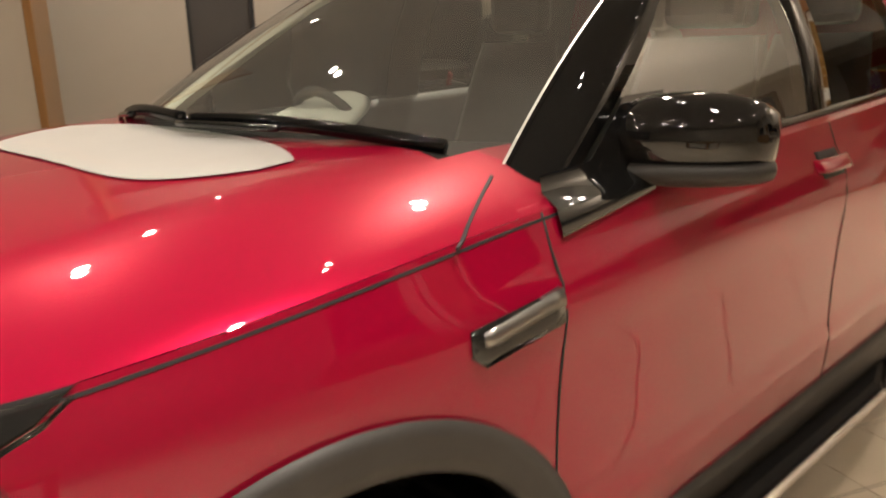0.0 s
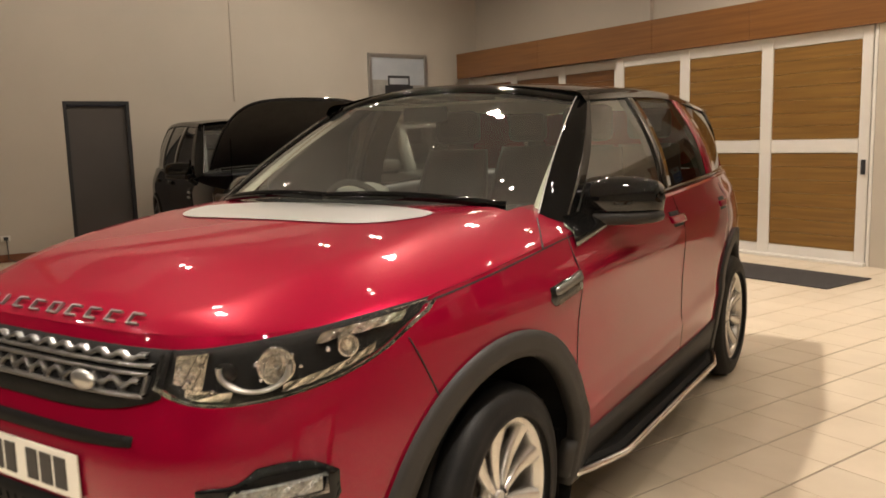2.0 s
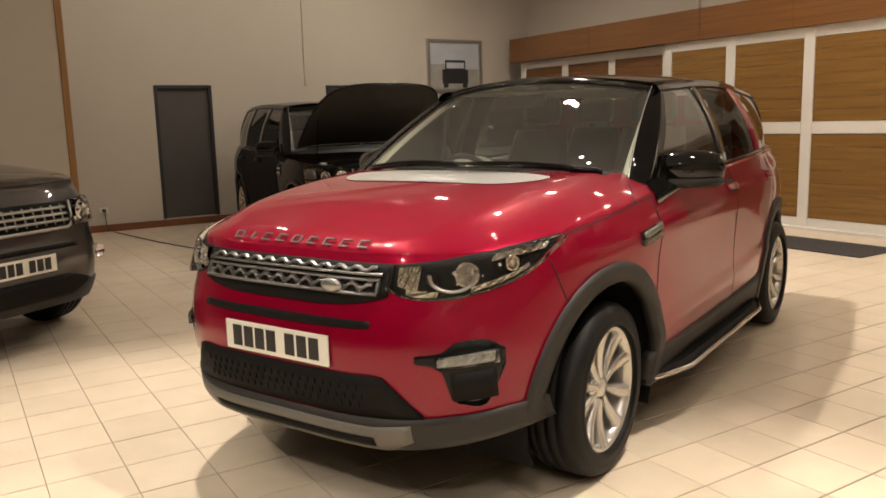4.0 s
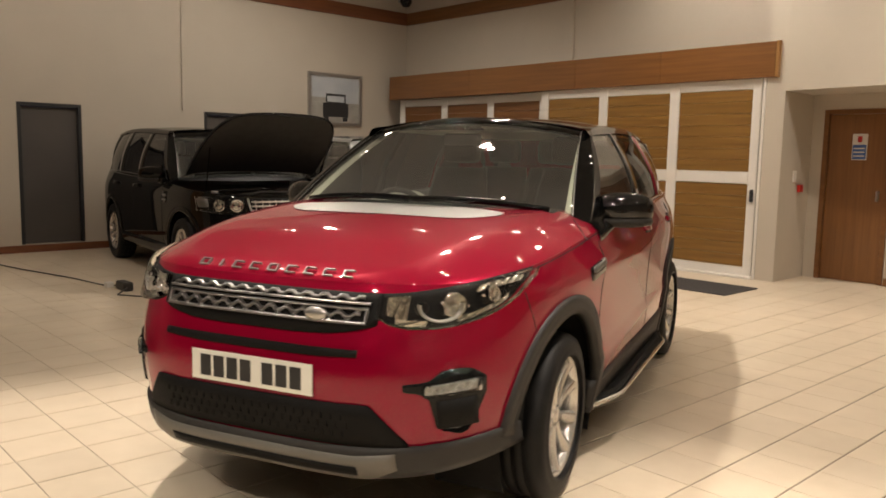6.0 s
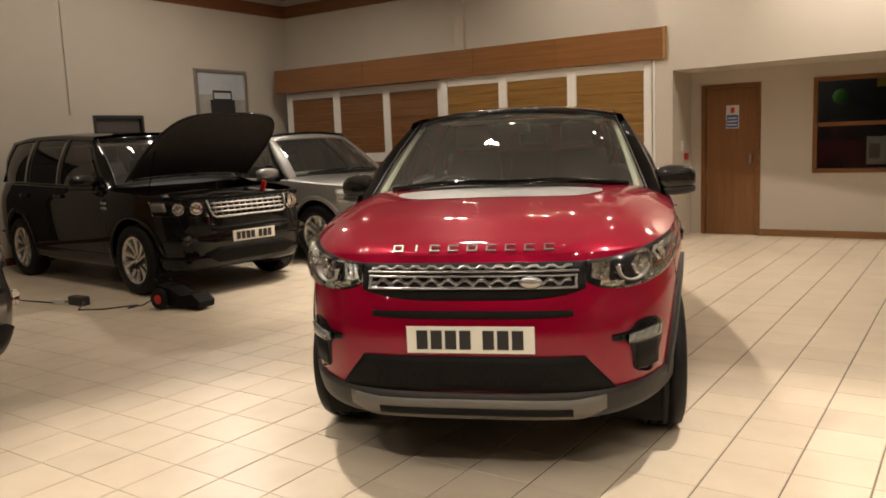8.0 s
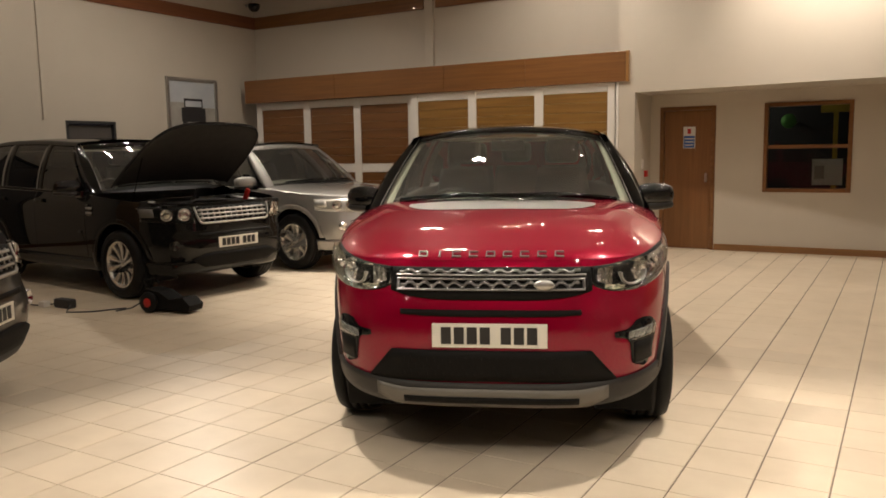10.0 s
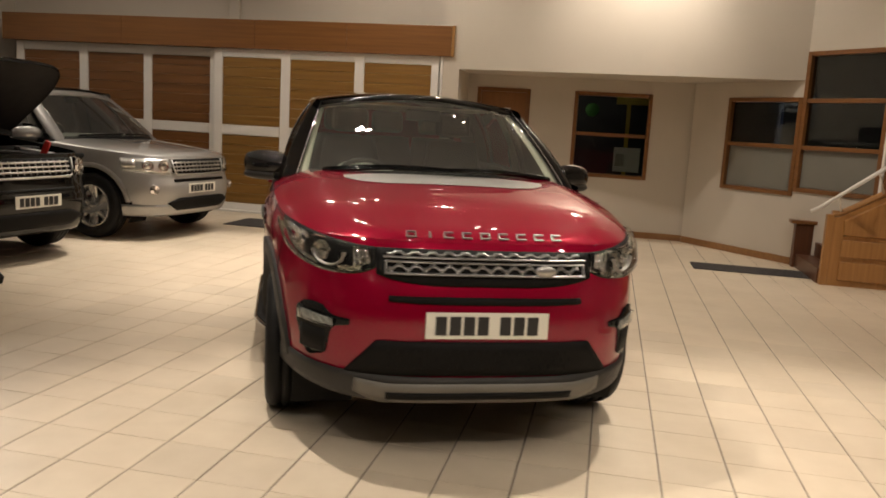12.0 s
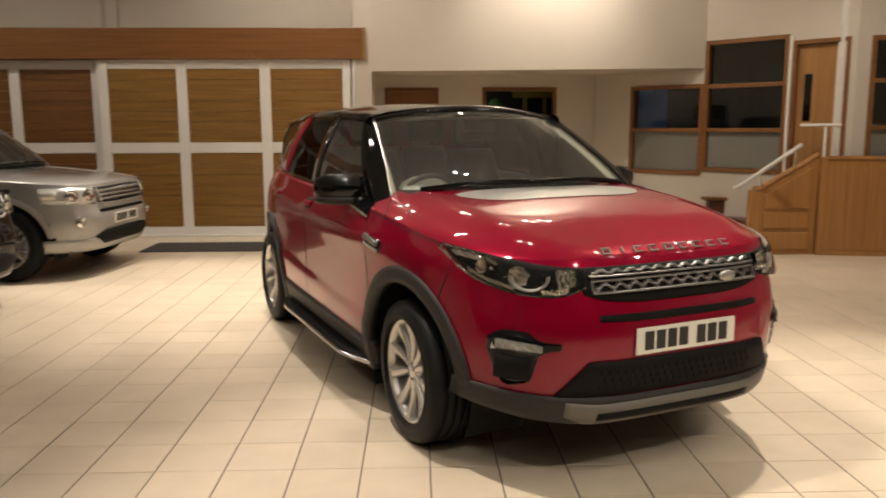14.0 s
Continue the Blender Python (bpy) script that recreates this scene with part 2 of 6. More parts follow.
# ---- building tools ----
def part(name, bm, mat, parent=None, label="", smooth=False):
    me = bpy.data.meshes.new(name)
    bmesh.ops.recalc_face_normals(bm, faces=bm.faces)
    for f in bm.faces:
        f.smooth = smooth
    bm.to_mesh(me)
    bm.free()
    for m in (mat if isinstance(mat, (list, tuple)) else [mat]):
        me.materials.append(m)
    ob = new(name, me)
    ob.parent = parent
    if label:
        tagged(ob, label)
    return ob


def thing(name, m, label, category, group="", kind=""):
    ob = new(name)
    ob.empty_display_size = 0.1
    ob.matrix_world = m
    return tagged(ob, label, category, group, kind)


def box(bm, x0, x1, y0, y1, z0, z1, bevel=0.0):
    before = set(bm.verts)
    r = bmesh.ops.create_cube(bm, size=1, matrix=Matrix.LocRotScale(((x0 + x1) / 2, (y0 + y1) / 2, (z0 + z1) / 2), None, (x1 - x0, y1 - y0, z1 - z0)))
    if bevel:
        es = {e for v in r["verts"] for e in v.link_edges}
        bmesh.ops.bevel(bm, geom=list(es), offset=bevel, segments=2, affect="EDGES", profile=0.5)
    return [v for v in bm.verts if v not in before]


def boxes(*items, bevel=0.0):
    bm = bmesh.new()
    for it in items:
        box(bm, *it, bevel=bevel)
    return bm


def tube(bm, pts, r, n=8, closed=False):
    """A round tube along points."""
    pts = [Vector(p) for p in pts]
    rings = []
    k = len(pts)
    for i, p in enumerate(pts):
        a = pts[(i - 1) % k] if closed or i else p
        b = pts[(i + 1) % k] if closed or i < k - 1 else p
        d = (b - a).normalized()
        up = Vector((0, 0, 1)) if abs(d.z) < 0.9 else Vector((1, 0, 0))
        s = d.cross(up).normalized()
        u = s.cross(d)
        rings.append([bm.verts.new(p + r * (math.cos(t) * s + math.sin(t) * u)) for t in [2 * math.pi * j / n for j in range(n)]])
    for i in range(k if closed else k - 1):
        A, B = rings[i], rings[(i + 1) % k]
        for j in range(n):
            bm.faces.new((A[j], A[(j + 1) % n], B[(j + 1) % n], B[j]))
    if not closed:
        bm.faces.new(rings[0])
        bm.faces.new(rings[-1])


def lathe(bm, profile, n=48, axis="x", at=(0, 0, 0), closed=False):
    """Turns (radius, offset along axis) points round an axis."""
    at = Vector(at)
    rings = []
    for j in range(n):
        t = 2 * math.pi * j / n
        ring = []
        for r, o in profile:
            c, s = r * math.cos(t), r * math.sin(t)
            ring.append(bm.verts.new(at + (Vector((o, c, s)) if axis == "x" else Vector((c, o, s)) if axis == "y" else Vector((c, s, o)))))
        rings.append(ring)
    k = len(profile)
    for j in range(n):
        A, B = rings[j], rings[(j + 1) % n]
        for i in range(k if closed else k - 1):
            bm.faces.new((A[i], A[(i + 1) % k], B[(i + 1) % k], B[i]))


def sheet(bm, rows, skip=None, close=False):
    """Quads over a grid of points; skip(centre) leaves a quad out. Returns the vertex grid."""
    vs = [[bm.verts.new(p) for p in row] for row in rows]
    for i in range(len(vs) - 1):
        m = len(vs[i])
        for j in range(m if close else m - 1):
            q = (vs[i][j], vs[i][(j + 1) % m], vs[i + 1][(j + 1) % m], vs[i + 1][j])
            if skip:
                c = (q[0].co + q[1].co + q[2].co + q[3].co) / 4
                if skip(c):
                    continue
            bm.faces.new(q)
    return vs


def slab(bm, f, us, lo, hi, nv=4, off=0.004, depth=0.02):
    """A curved plate: f(u, v, offset) over us and from lo(u) to hi(u), with its rim turned inwards by depth."""
    rows = []
    for u in us:
        a, b = lo(u) if callable(lo) else lo, hi(u) if callable(hi) else hi
        rows.append([f(u, a + (b - a) * j / nv, off) for j in range(nv + 1)])
    vs = sheet(bm, rows)
    back = []
    for i, u in enumerate(us):
        a, b = lo(u) if callable(lo) else lo, hi(u) if callable(hi) else hi
        back.append([f(u, a + (b - a) * j / nv, off - depth) for j in range(nv + 1)])
    bs = sheet(bm, back)
    n = len(us) - 1
    loop = [(i, 0) for i in range(n)] + [(n, j) for j in range(nv)] + [(i, nv) for i in range(n, 0, -1)] + [(0, j) for j in range(nv, 0, -1)]
    for k in range(len(loop)):
        (i, j), (p, q) = loop[k], loop[(k + 1) % len(loop)]
        bm.faces.new((vs[i][j], vs[p][q], bs[p][q], bs[i][j]))


def span(a, b, n):
    return [a + (b - a) * i / n for i in range(n + 1)]


def curve_at(t, pts):
    """Smooth (Catmull-Rom) value at t through (t, value) points."""
    if t <= pts[0][0]:
        return pts[0][1]
    if t >= pts[-1][0]:
        return pts[-1][1]
    for i in range(len(pts) - 1):
        if pts[i][0] <= t <= pts[i + 1][0]:
            break
    t1, p1 = pts[i]
    t2, p2 = pts[i + 1]
    t0, p0 = pts[i - 1] if i else (2 * t1 - t2, 2 * p1 - p2)
    t3, p3 = pts[i + 2] if i + 2 < len(pts) else (2 * t2 - t1, 2 * p2 - p1)
    m1 = (p2 - p0) / (t2 - t0) * (t2 - t1)
    m2 = (p3 - p1) / (t3 - t1) * (t2 - t1)
    s = (t - t1) / (t2 - t1)
    return (2 * s**3 - 3 * s**2 + 1) * p1 + (s**3 - 2 * s**2 + s) * m1 + (-2 * s**3 + 3 * s**2) * p2 + (s**3 - s**2) * m2

# ---- room ----
TOP = 4.6          # ceiling height
WX = -9.25         # west wall face
YB = 8.45          # north wall face above the sliding doors
YD = 7.88          # face of the sliding doors
YR = 8.67          # back of the recess
EX, SY = 6.4, -8.0


def structure(name, bm, mat, label, category, smooth=False):
    return tagged(part(name, bm, mat, None, "", smooth), label, category, "", "structure")


def wall_with_holes(bm, along, face, back, a0, a1, z0, z1, holes):
    """A wall in the plane along x or y, with openings (a, b, low, high) cut through."""
    cuts = sorted({a0, a1, *[h[0] for h in holes], *[h[1] for h in holes]})
    for a, b in zip(cuts, cuts[1:]):
        levels = [(z0, z1)]
        for h in holes:
            if h[0] <= a and b <= h[1]:
                levels = [(p, q) for p, q in ((z0, h[2]), (h[3], z1)) if q > p]
        for p, q in levels:
            lo, hi = min(face, back), max(face, back)
            if along == "y":
                box(bm, lo, hi, a, b, p, q)
            else:
                box(bm, a, b, lo, hi, p, q)


# walls
bm = bmesh.new()
wall_with_holes(bm, "y", WX, WX - 0.25, SY - 0.25, YB + 0.25, 0, TOP, [(1.70, 2.53, 0.11, 2.03), (4.36, 5.23, 0.11, 2.03)])
wall_west = structure("wall_west", bm, CREAM, "cream painted showroom wall behind parked cars", "wall")
wall_north = structure("wall_north", boxes((WX, -1.95, YB, YB + 0.25, 0, TOP)), CREAM, "cream painted wall above the sliding doors", "wall")
bm = bmesh.new()
box(bm, -1.95, -1.72, YD - 0.02, YR + 0.2, 0, TOP)
pier = structure("wall_pier", bm, CREAM, "cream painted pier beside the sliding doors", "wall")

# upper wall over the recess, slightly skewed
bm = bmesh.new()
foot = [(-1.72, 7.86), (2.70, 7.30), (2.70, 8.9), (-1.72, 8.9)]
low = [bm.verts.new((x, y, 2.24)) for x, y in foot]
high = [bm.verts.new((x, y, TOP)) for x, y in foot]
bm.faces.new(low)
bm.faces.new(high)
for i in range(4):
    bm.faces.new((low[i], low[(i + 1) % 4], high[(i + 1) % 4], high[i]))
structure("wall_bulkhead", bm, CREAM, "cream painted bulkhead wall over a recess", "wall")
bm = bmesh.new()
wall_with_holes(bm, "x", YR, YR + 0.2, -1.72, 1.56, 0, 2.24, [(-1.58, -0.79, 0, 2.06), (-0.15, 0.95, 0.84, 2.06)])
structure("wall_recess", bm, CREAM, "cream painted recess wall with a door and a window", "wall")

# angled wall with office windows: local x runs along it
DIAG = Matrix.Translation((1.92, 8.158, 0)) @ Matrix.Rotation(math.atan2(-0.757, 0.653), 4, "Z")
bm = bmesh.new()
wall_with_holes(bm, "x", 0.0, 0.2, -0.62, 3.0, 0, TOP, [(0.0, 1.13, 0.84, 2.04), (1.13, 2.23, 0.90, 2.58), (2.27, 2.93, 0.5, 2.5)])
wall_diag = structure("wall_angled", bm, CREAM, "angled cream wall with timber framed office windows", "wall")
wall_diag.matrix_world = DIAG
# wall behind the landing, local x along it
DIAG2 = Matrix.Translation(DIAG @ Vector((3.002, 0, 0))) @ Matrix.Rotation(radians(-8), 4, "Z")
bm = bmesh.new()
wall_with_holes(bm, "x", 0.0, 0.2, 0.0, 2.9, 0, TOP, [(0.15, 1.5, 1.0, 2.5)])
wall_land = structure("wall_landing", bm, CREAM, "cream wall with a window behind the landing", "wall")
wall_land.matrix_world = DIAG2
structure("wall_east", boxes((EX, EX + 0.25, SY - 0.25, 6.2, 0, TOP)), CREAM, "plain cream showroom wall", "wall")
structure("wall_south", boxes((WX - 0.25, EX + 0.25, SY - 0.25, SY, 0, TOP)), DARKSOUTH, "unseen south wall, made dark and glossy to deepen reflections", "wall")
structure("ceiling", boxes((WX - 0.25, EX + 0.25, SY - 0.25, 9.2, TOP, TOP + 0.2)), CEIL, "unseen showroom ceiling, darkened to cut bounce and reflections", "ceiling")

# twin ceiling spotlights, out of view, known by glints; the added fills get one too
DIM = [(3.3, 0.7), (3.6, -0.9), (1.3, -2.0), (0.1, -1.1), (-0.6, 2.3), (2.2, -0.4), (-0.4, 4.6), (-2.4, -3.0)]
for lx, ly, lz, watts in [(q[0], q[1], q[2], q[6]) for q in SPOTS] + [(x, y, 4.45, 20) for x, y in DIM] + [(-3.3, 0.8, 4.45, 300)]:
    fitting = thing("ceiling_spotlight", Matrix.Translation((lx, ly, lz)), "twin headed white spotlight on the showroom ceiling, lit", "spotlight", "ceiling spotlights")
    part("stem", boxes((-0.02, 0.02, -0.02, 0.02, 0.13, TOP - lz)), LAMPCAN, fitting)
    size = 0.027 + 0.00007 * watts
    for dx in (-0.11, 0.11):
        bm = bmesh.new()
        lathe(bm, [(0.0, 0.14), (size * 0.7, 0.14), (size + 0.012, 0.09), (size + 0.012, 0.075), (size + 0.004, 0.075), (size, 0.09)], 20, "z", (dx, 0, 0))
        can = part("can", bm, LAMPCAN, fitting, "", True)
        bm = bmesh.new()
        lathe(bm, [(0.0, 0.078), (size * 0.8, 0.08), (size, 0.088)], 20, "z", (dx, 0, 0))
        part("lens", bm, GLOW, can, "glowing lamp lens", True)

# projecting wall fin with a timber edge
fin = structure("wall_fin", boxes((-8.1, -6.5, SY, 0.18, 0, TOP)), CREAM, "cream painted wall fin projecting into the showroom", "wall")
part("edge_board", boxes((-8.12, -6.49, 0.182, 0.25, 0, TOP), bevel=0.006), OAK_Z, fin, "brown timber edge board")

# skirting boards
bm = bmesh.new()
box(bm, WX, WX + 0.02, SY, YB, 0, 0.1, 0.004)
structure("skirting_west", bm, FASCIA_Y, "brown timber skirting board", "skirting")
structure("skirting_recess", boxes((-0.78, 1.56, YR - 0.02, YR, 0, 0.09), bevel=0.004), SKIRT, "brown timber skirting board", "skirting")
sk = structure("skirting_angled", boxes((-0.6, 1.45, -0.02, 0, 0, 0.09), bevel=0.004), SKIRT, "brown timber skirting board", "skirting")
sk.matrix_world = DIAG

# high timber rails
structure("rail_west", boxes((WX, WX + 0.035, SY, YB, 3.82, 4.04), bevel=0.005), FASCIA_Y, "dark stained timber rail high on the wall", "trim")
bm = boxes((WX + 0.04, -5.46, YB - 0.035, YB, 3.82, 4.04), (-5.24, -1.97, YB - 0.035, YB, 3.82, 4.04), bevel=0.005)
structure("rail_north", bm, FASCIA, "dark stained timber rail high on the wall", "trim")
structure("cable_trunking", boxes((-5.44, -5.28, YB - 0.06, YB, 2.82, TOP), bevel=0.006), CREAM, "cream painted cable trunking", "trim")
structure("wall_conduit", boxes((-2.03, -1.99, YB - 0.05, YB, 2.82, TOP), bevel=0.006), CREAM, "cream painted pipe on the wall", "trim")
structure("corner_conduit", boxes((WX, WX + 0.03, 4.0, 4.04, 2.03, TOP), bevel=0.004), CREAM, "cream painted pipe on the wall", "trim")

# fascia beam over the sliding doors, in lengths
bm = bmesh.new()
beam = structure("door_fascia", boxes((-8.93, -1.83, YD, YB - 0.02, 2.41, 2.79)), FASCIA, "box fascia of stained timber boards over the sliding doors", "fascia")
for a, b in ((-8.96, -6.9), (-6.897, -4.75), (-4.747, -3.36), (-3.357, -1.84)):
    part("fascia_board", boxes((a, b, YD - 0.07, YD - 0.003, 2.40, 2.81), bevel=0.006), FASCIA, beam)
part("end_board", boxes((-1.837, -1.80, YD - 0.075, YB - 0.03, 2.395, 2.815), bevel=0.005), OAK_Z, beam)

# sliding doors: two leaves of white frame with oak board panels
COLS = [(-8.71, -7.73), (-7.58, -6.63), (-6.49, -5.53), (-5.28, -4.36), (-4.22, -3.24), (-3.10, -2.12)]
for n, (cols, y) in enumerate(((COLS[:3], YD + 0.09), (COLS[3:], YD))):
    x0, x1 = cols[0][0] - 0.13, cols[-1][1] + 0.11
    leaf = structure("door_%d" % (n + 1), boxes((x0, x1, y + 0.03, y + 0.05, 0.03, 2.40)), WHITE, "white framed sliding door with horizontal oak board panels", "sliding door")
    for a, b in zip([x0] + [c[1] for c in cols], [c[0] for c in cols] + [x1]):
        part("stile", boxes((a, b, y, y + 0.045, 0.03, 2.40), bevel=0.004), WHITE, leaf)
    for a, b in cols:
        for p, q in ((0.03, 0.13), (1.15, 1.29), (2.28, 2.40)):
            part("rail", boxes((a + 0.002, b - 0.002, y + 0.003, y + 0.042, p, q), bevel=0.003), WHITE, leaf)
        for p, q in ((0.135, 1.145), (1.295, 2.275)):
            k = 7
            for i in range(k):
                h = (q - p) / k
                part("board", boxes((a + 0.004, b - 0.004, y + 0.012, y + 0.029, p + i * h + 0.0015, p + (i + 1) * h - 0.0015)), OAK if n else OAK_RED, leaf)
    if n:
        h = part("handle", boxes((-2.075, -2.035, y - 0.03, y - 0.001, 0.93, 1.08), bevel=0.008), DARKTRIM, leaf, "small dark pull handle")
structure("door_threshold", boxes((-9.0, -1.97, YD - 0.1, YD + 0.2, 0.0, 0.03), bevel=0.004), WHITE, "white painted floor track under the sliding doors", "threshold")
structure("door_jamb", boxes((-1.985, -1.952, YD - 0.03, YD + 0.3, 0.0, 2.40), bevel=0.004), WHITE, "white painted door jamb", "trim")

# floor mats
def mat_on_floor(x0, x1, y0, y1):
    ob = part("floor_mat", boxes((x0, x1, y0, y1, 0.001, 0.012), bevel=0.004), MAT)
    tagged(ob, "dark ribbed entrance mat lying on the tiles", "mat", "entrance mats")


mat_on_floor(-4.5, -1.58, 6.45, 7.2)
mat_on_floor(1.47, 2.72, 6.2, 6.68)

# grey doors in the west wall
for a, b, n in ((1.70, 2.53, 3), (4.36, 5.23, 4)):
    d = structure("door_%d" % n, boxes((WX - 0.09, WX - 0.05, a + 0.05, b - 0.05, 0.115, 1.975), bevel=0.003), GREYDOOR, "plain dark grey door set flush in the wall", "door")
    for p in ((WX - 0.12, WX + 0.008, a + 0.002, a + 0.048, 0.112, 2.028), (WX - 0.12, WX + 0.008, b - 0.048, b - 0.002, 0.112, 2.028), (WX - 0.12, WX + 0.008, a + 0.05, b - 0.05, 1.98, 2.028)):
        part("frame", boxes(p, bevel=0.003), DARKTRIM, d)

# brown door in the recess
d = structure("door_5", boxes((-1.52, -0.85, YR + 0.03, YR + 0.07, 0.005, 2.0), bevel=0.003), DOORWOOD, "oak veneered door with a small blue notice", "door")
for p in ((-1.578, -1.522, YR - 0.015, YR + 0.1, 0.0, 2.058), (-0.848, -0.792, YR - 0.015, YR + 0.1, 0.0, 2.058), (-1.52, -0.85, YR - 0.015, YR + 0.1, 2.003, 2.058)):
    part("frame", boxes(p, bevel=0.004), FASCIA, d)
part("door_handle", boxes((-0.93, -0.905, YR - 0.03, YR + 0.029, 0.98, 1.1), bevel=0.006), METAL, d, "metal lever handle")
sign = part("door_sign", boxes((-1.25, -1.08, YR + 0.024, YR + 0.029, 1.46, 1.77)), PAPER)
tagged(sign, "small white and blue notice fixed to the oak door", "sign")
part("blue_field", boxes((-1.24, -1.09, YR + 0.021, YR + 0.0235, 1.47, 1.64)), BLUE, sign, "blue lower field")
for i in range(3):
    part("text_bar", boxes((-1.225, -1.105, YR + 0.018, YR + 0.0205, 1.50 + i * 0.045, 1.515 + i * 0.045)), PAPER, sign)
part("pictogram", boxes((-1.19, -1.14, YR + 0.021, YR + 0.0235, 1.67, 1.74), bevel=0.0005), REDPLASTIC, sign)

# switch and call point on the recess return
sw = part("light_switch", boxes((-1.719, -1.705, 8.2, 8.28, 1.18, 1.32), bevel=0.003), WHITE)
tagged(sw, "white switch plate on the recess return", "switch")
cp = part("fire_call_point", boxes((-1.719, -1.68, 8.34, 8.43, 1.06, 1.15), bevel=0.006), REDPLASTIC)
tagged(cp, "small red fire alarm call point", "call point")


def window(name, m, x0, x1, z0, z1, bars_x, bars_z, label, lower_frost=True, back=0.9):
    """A timber framed window in local x/z, its face at y = 0."""
    w = new(name)
    w.matrix_world = m
    tagged(w, label, "window", "", "structure")
    f = 0.055
    for n, p in (("window_frame", (x0, x0 + f, z0, z1)), ("window_frame", (x1 - f, x1, z0, z1)), ("window_frame", (x0 + f, x1 - f, z1 - f, z1)), ("window_sill", (x0 + f, x1 - f, z0, z0 + f))):
        part(n, boxes((p[0] + 0.001, p[1] - 0.001, -0.02, 0.09, p[2] + 0.001, p[3] - 0.001), bevel=0.004), OAK_Z if "x" in n else FASCIA, w)
    xs = [x0 + f, *bars_x, x1 - f]
    zs = [z0 + f, *bars_z, z1 - f]
    for z in bars_z:
        part("transom", boxes((x0 + f, x1 - f, -0.012, 0.08, z - 0.025, z + 0.025), bevel=0.003), FASCIA, w)
    for x in bars_x:
        part("mullion", boxes((x - 0.03, x + 0.03, -0.015, 0.082, z0 + f, z1 - f), bevel=0.003), OAK_Z, w)
    for i in range(len(xs) - 1):
        for j in range(len(zs) - 1):
            frost = lower_frost and j == 0
            pane = part("pane", boxes((xs[i] + 0.003, xs[i + 1] - 0.003, 0.035, 0.041, zs[j] + 0.003, zs[j + 1] - 0.003)), FROST if frost else WINDOWGLASS, w, "frosted lower pane" if frost else "")
    return w


window("window_1", Matrix.Translation((0, YR, 0)), -0.15, 0.95, 0.84, 2.06, [], [1.46], "oak framed office window, dark room behind", False)
window("window_2", DIAG, 0.0, 1.128, 0.84, 2.04, [], [1.44], "timber framed office window with frosted lower pane")
window("window_3", DIAG, 1.132, 2.23, 0.90, 2.58, [], [1.44, 2.0], "tall timber framed office window")
window("window_4", DIAG2, 0.15, 1.5, 1.0, 2.5, [], [1.47, 2.0], "timber framed office window behind the landing")
d = structure("door_6", boxes((2.32, 2.88, 0.04, 0.08, 0.505, 2.44), bevel=0.003), OAK_Z, "oak door with a narrow glazed slot at the landing", "door")
d.matrix_world = DIAG
for p in ((2.272, 2.318, -0.015, 0.1, 0.5, 2.498), (2.882, 2.928, -0.015, 0.1, 0.5, 2.498), (2.32, 2.88, -0.015, 0.1, 2.445, 2.498)):
    part("frame", boxes(p, bevel=0.004), FASCIA, d)
part("glazed_slot", boxes((2.41, 2.5, 0.03, 0.039, 1.55, 2.1), bevel=0.002), GLOSSBLACK, d, "narrow dark glass slot")

# rooms behind the windows, near-black surfaces in place of deep shade
structure("office_back", boxes((-2.2, 1.4, 10.2, 10.3, 0, 2.3), (-2.2, 1.4, YR + 0.21, 10.2, -0.02, 0.0), (-2.2, 1.4, YR + 0.21, 10.2, 2.3, 2.35), (-2.3, -2.2, YR + 0.21, 10.3, 0, 2.3), (1.4, 1.5, YR + 0.21, 10.3, 0, 2.3)), ROOMSHADE, "office behind the window, darkness put into its near-black walls", "backdrop")
ob = structure("office_back_angled", boxes((-0.4, 3.0, 1.6, 1.7, 0, 2.8), (-0.4, 3.0, 0.21, 1.6, -0.02, 0), (-0.4, 3.0, 0.21, 1.6, 2.8, 2.85)), ROOMSHADE, "office behind the window, darkness put into its near-black walls", "backdrop")
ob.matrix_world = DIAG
ob = structure("office_back_landing", boxes((0.3, 2.9, 1.0, 1.1, 0, 2.8), (0.3, 2.9, 0.21, 1.0, 2.8, 2.85)), ROOMSHADE, "office behind the window, darkness put into its near-black walls", "backdrop")
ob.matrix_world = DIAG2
p = part("window_notice", boxes((0.47, 0.84, YR + 0.042, YR + 0.045, 0.94, 1.29)), PAPER)
tagged(p, "pale paper notice taped inside the office window", "notice")
part("print_block", boxes((0.5, 0.62, YR + 0.039, YR + 0.0415, 1.02, 1.2)), FROST, p)
bm = bmesh.new()
lathe(bm, [(0.0, -0.03), (0.09, -0.03), (0.1, -0.015), (0.1, 0.015), (0.09, 0.03), (0.0, 0.03)], 24, "y", (0.1, 9.2, 1.82))
g = part("wall_reel", bm, GREEN, None, "", True)
tagged(g, "bright green round reel in the dark office", "reel")
part("bracket", boxes((0.09, 0.11, 9.22, 10.2, 1.81, 1.83)), GREEN, g)
y = part("storage_rack", boxes((0.45, 1.2, 9.9, 9.96, 1.95, 2.08), (0.62, 0.68, 9.9, 9.96, 0, 1.95), (0.95, 1.0, 9.9, 9.96, 0, 1.95)), YELLOW)
tagged(y, "yellow steel storage rack in the dark office", "rack")

# framed picture on the west wall
pic = thing("framed_picture", Matrix.Translation((WX, 6.82, 2.36)), "framed outdoor photograph of a dark vehicle on pale ground", "picture")
fr = 0.06
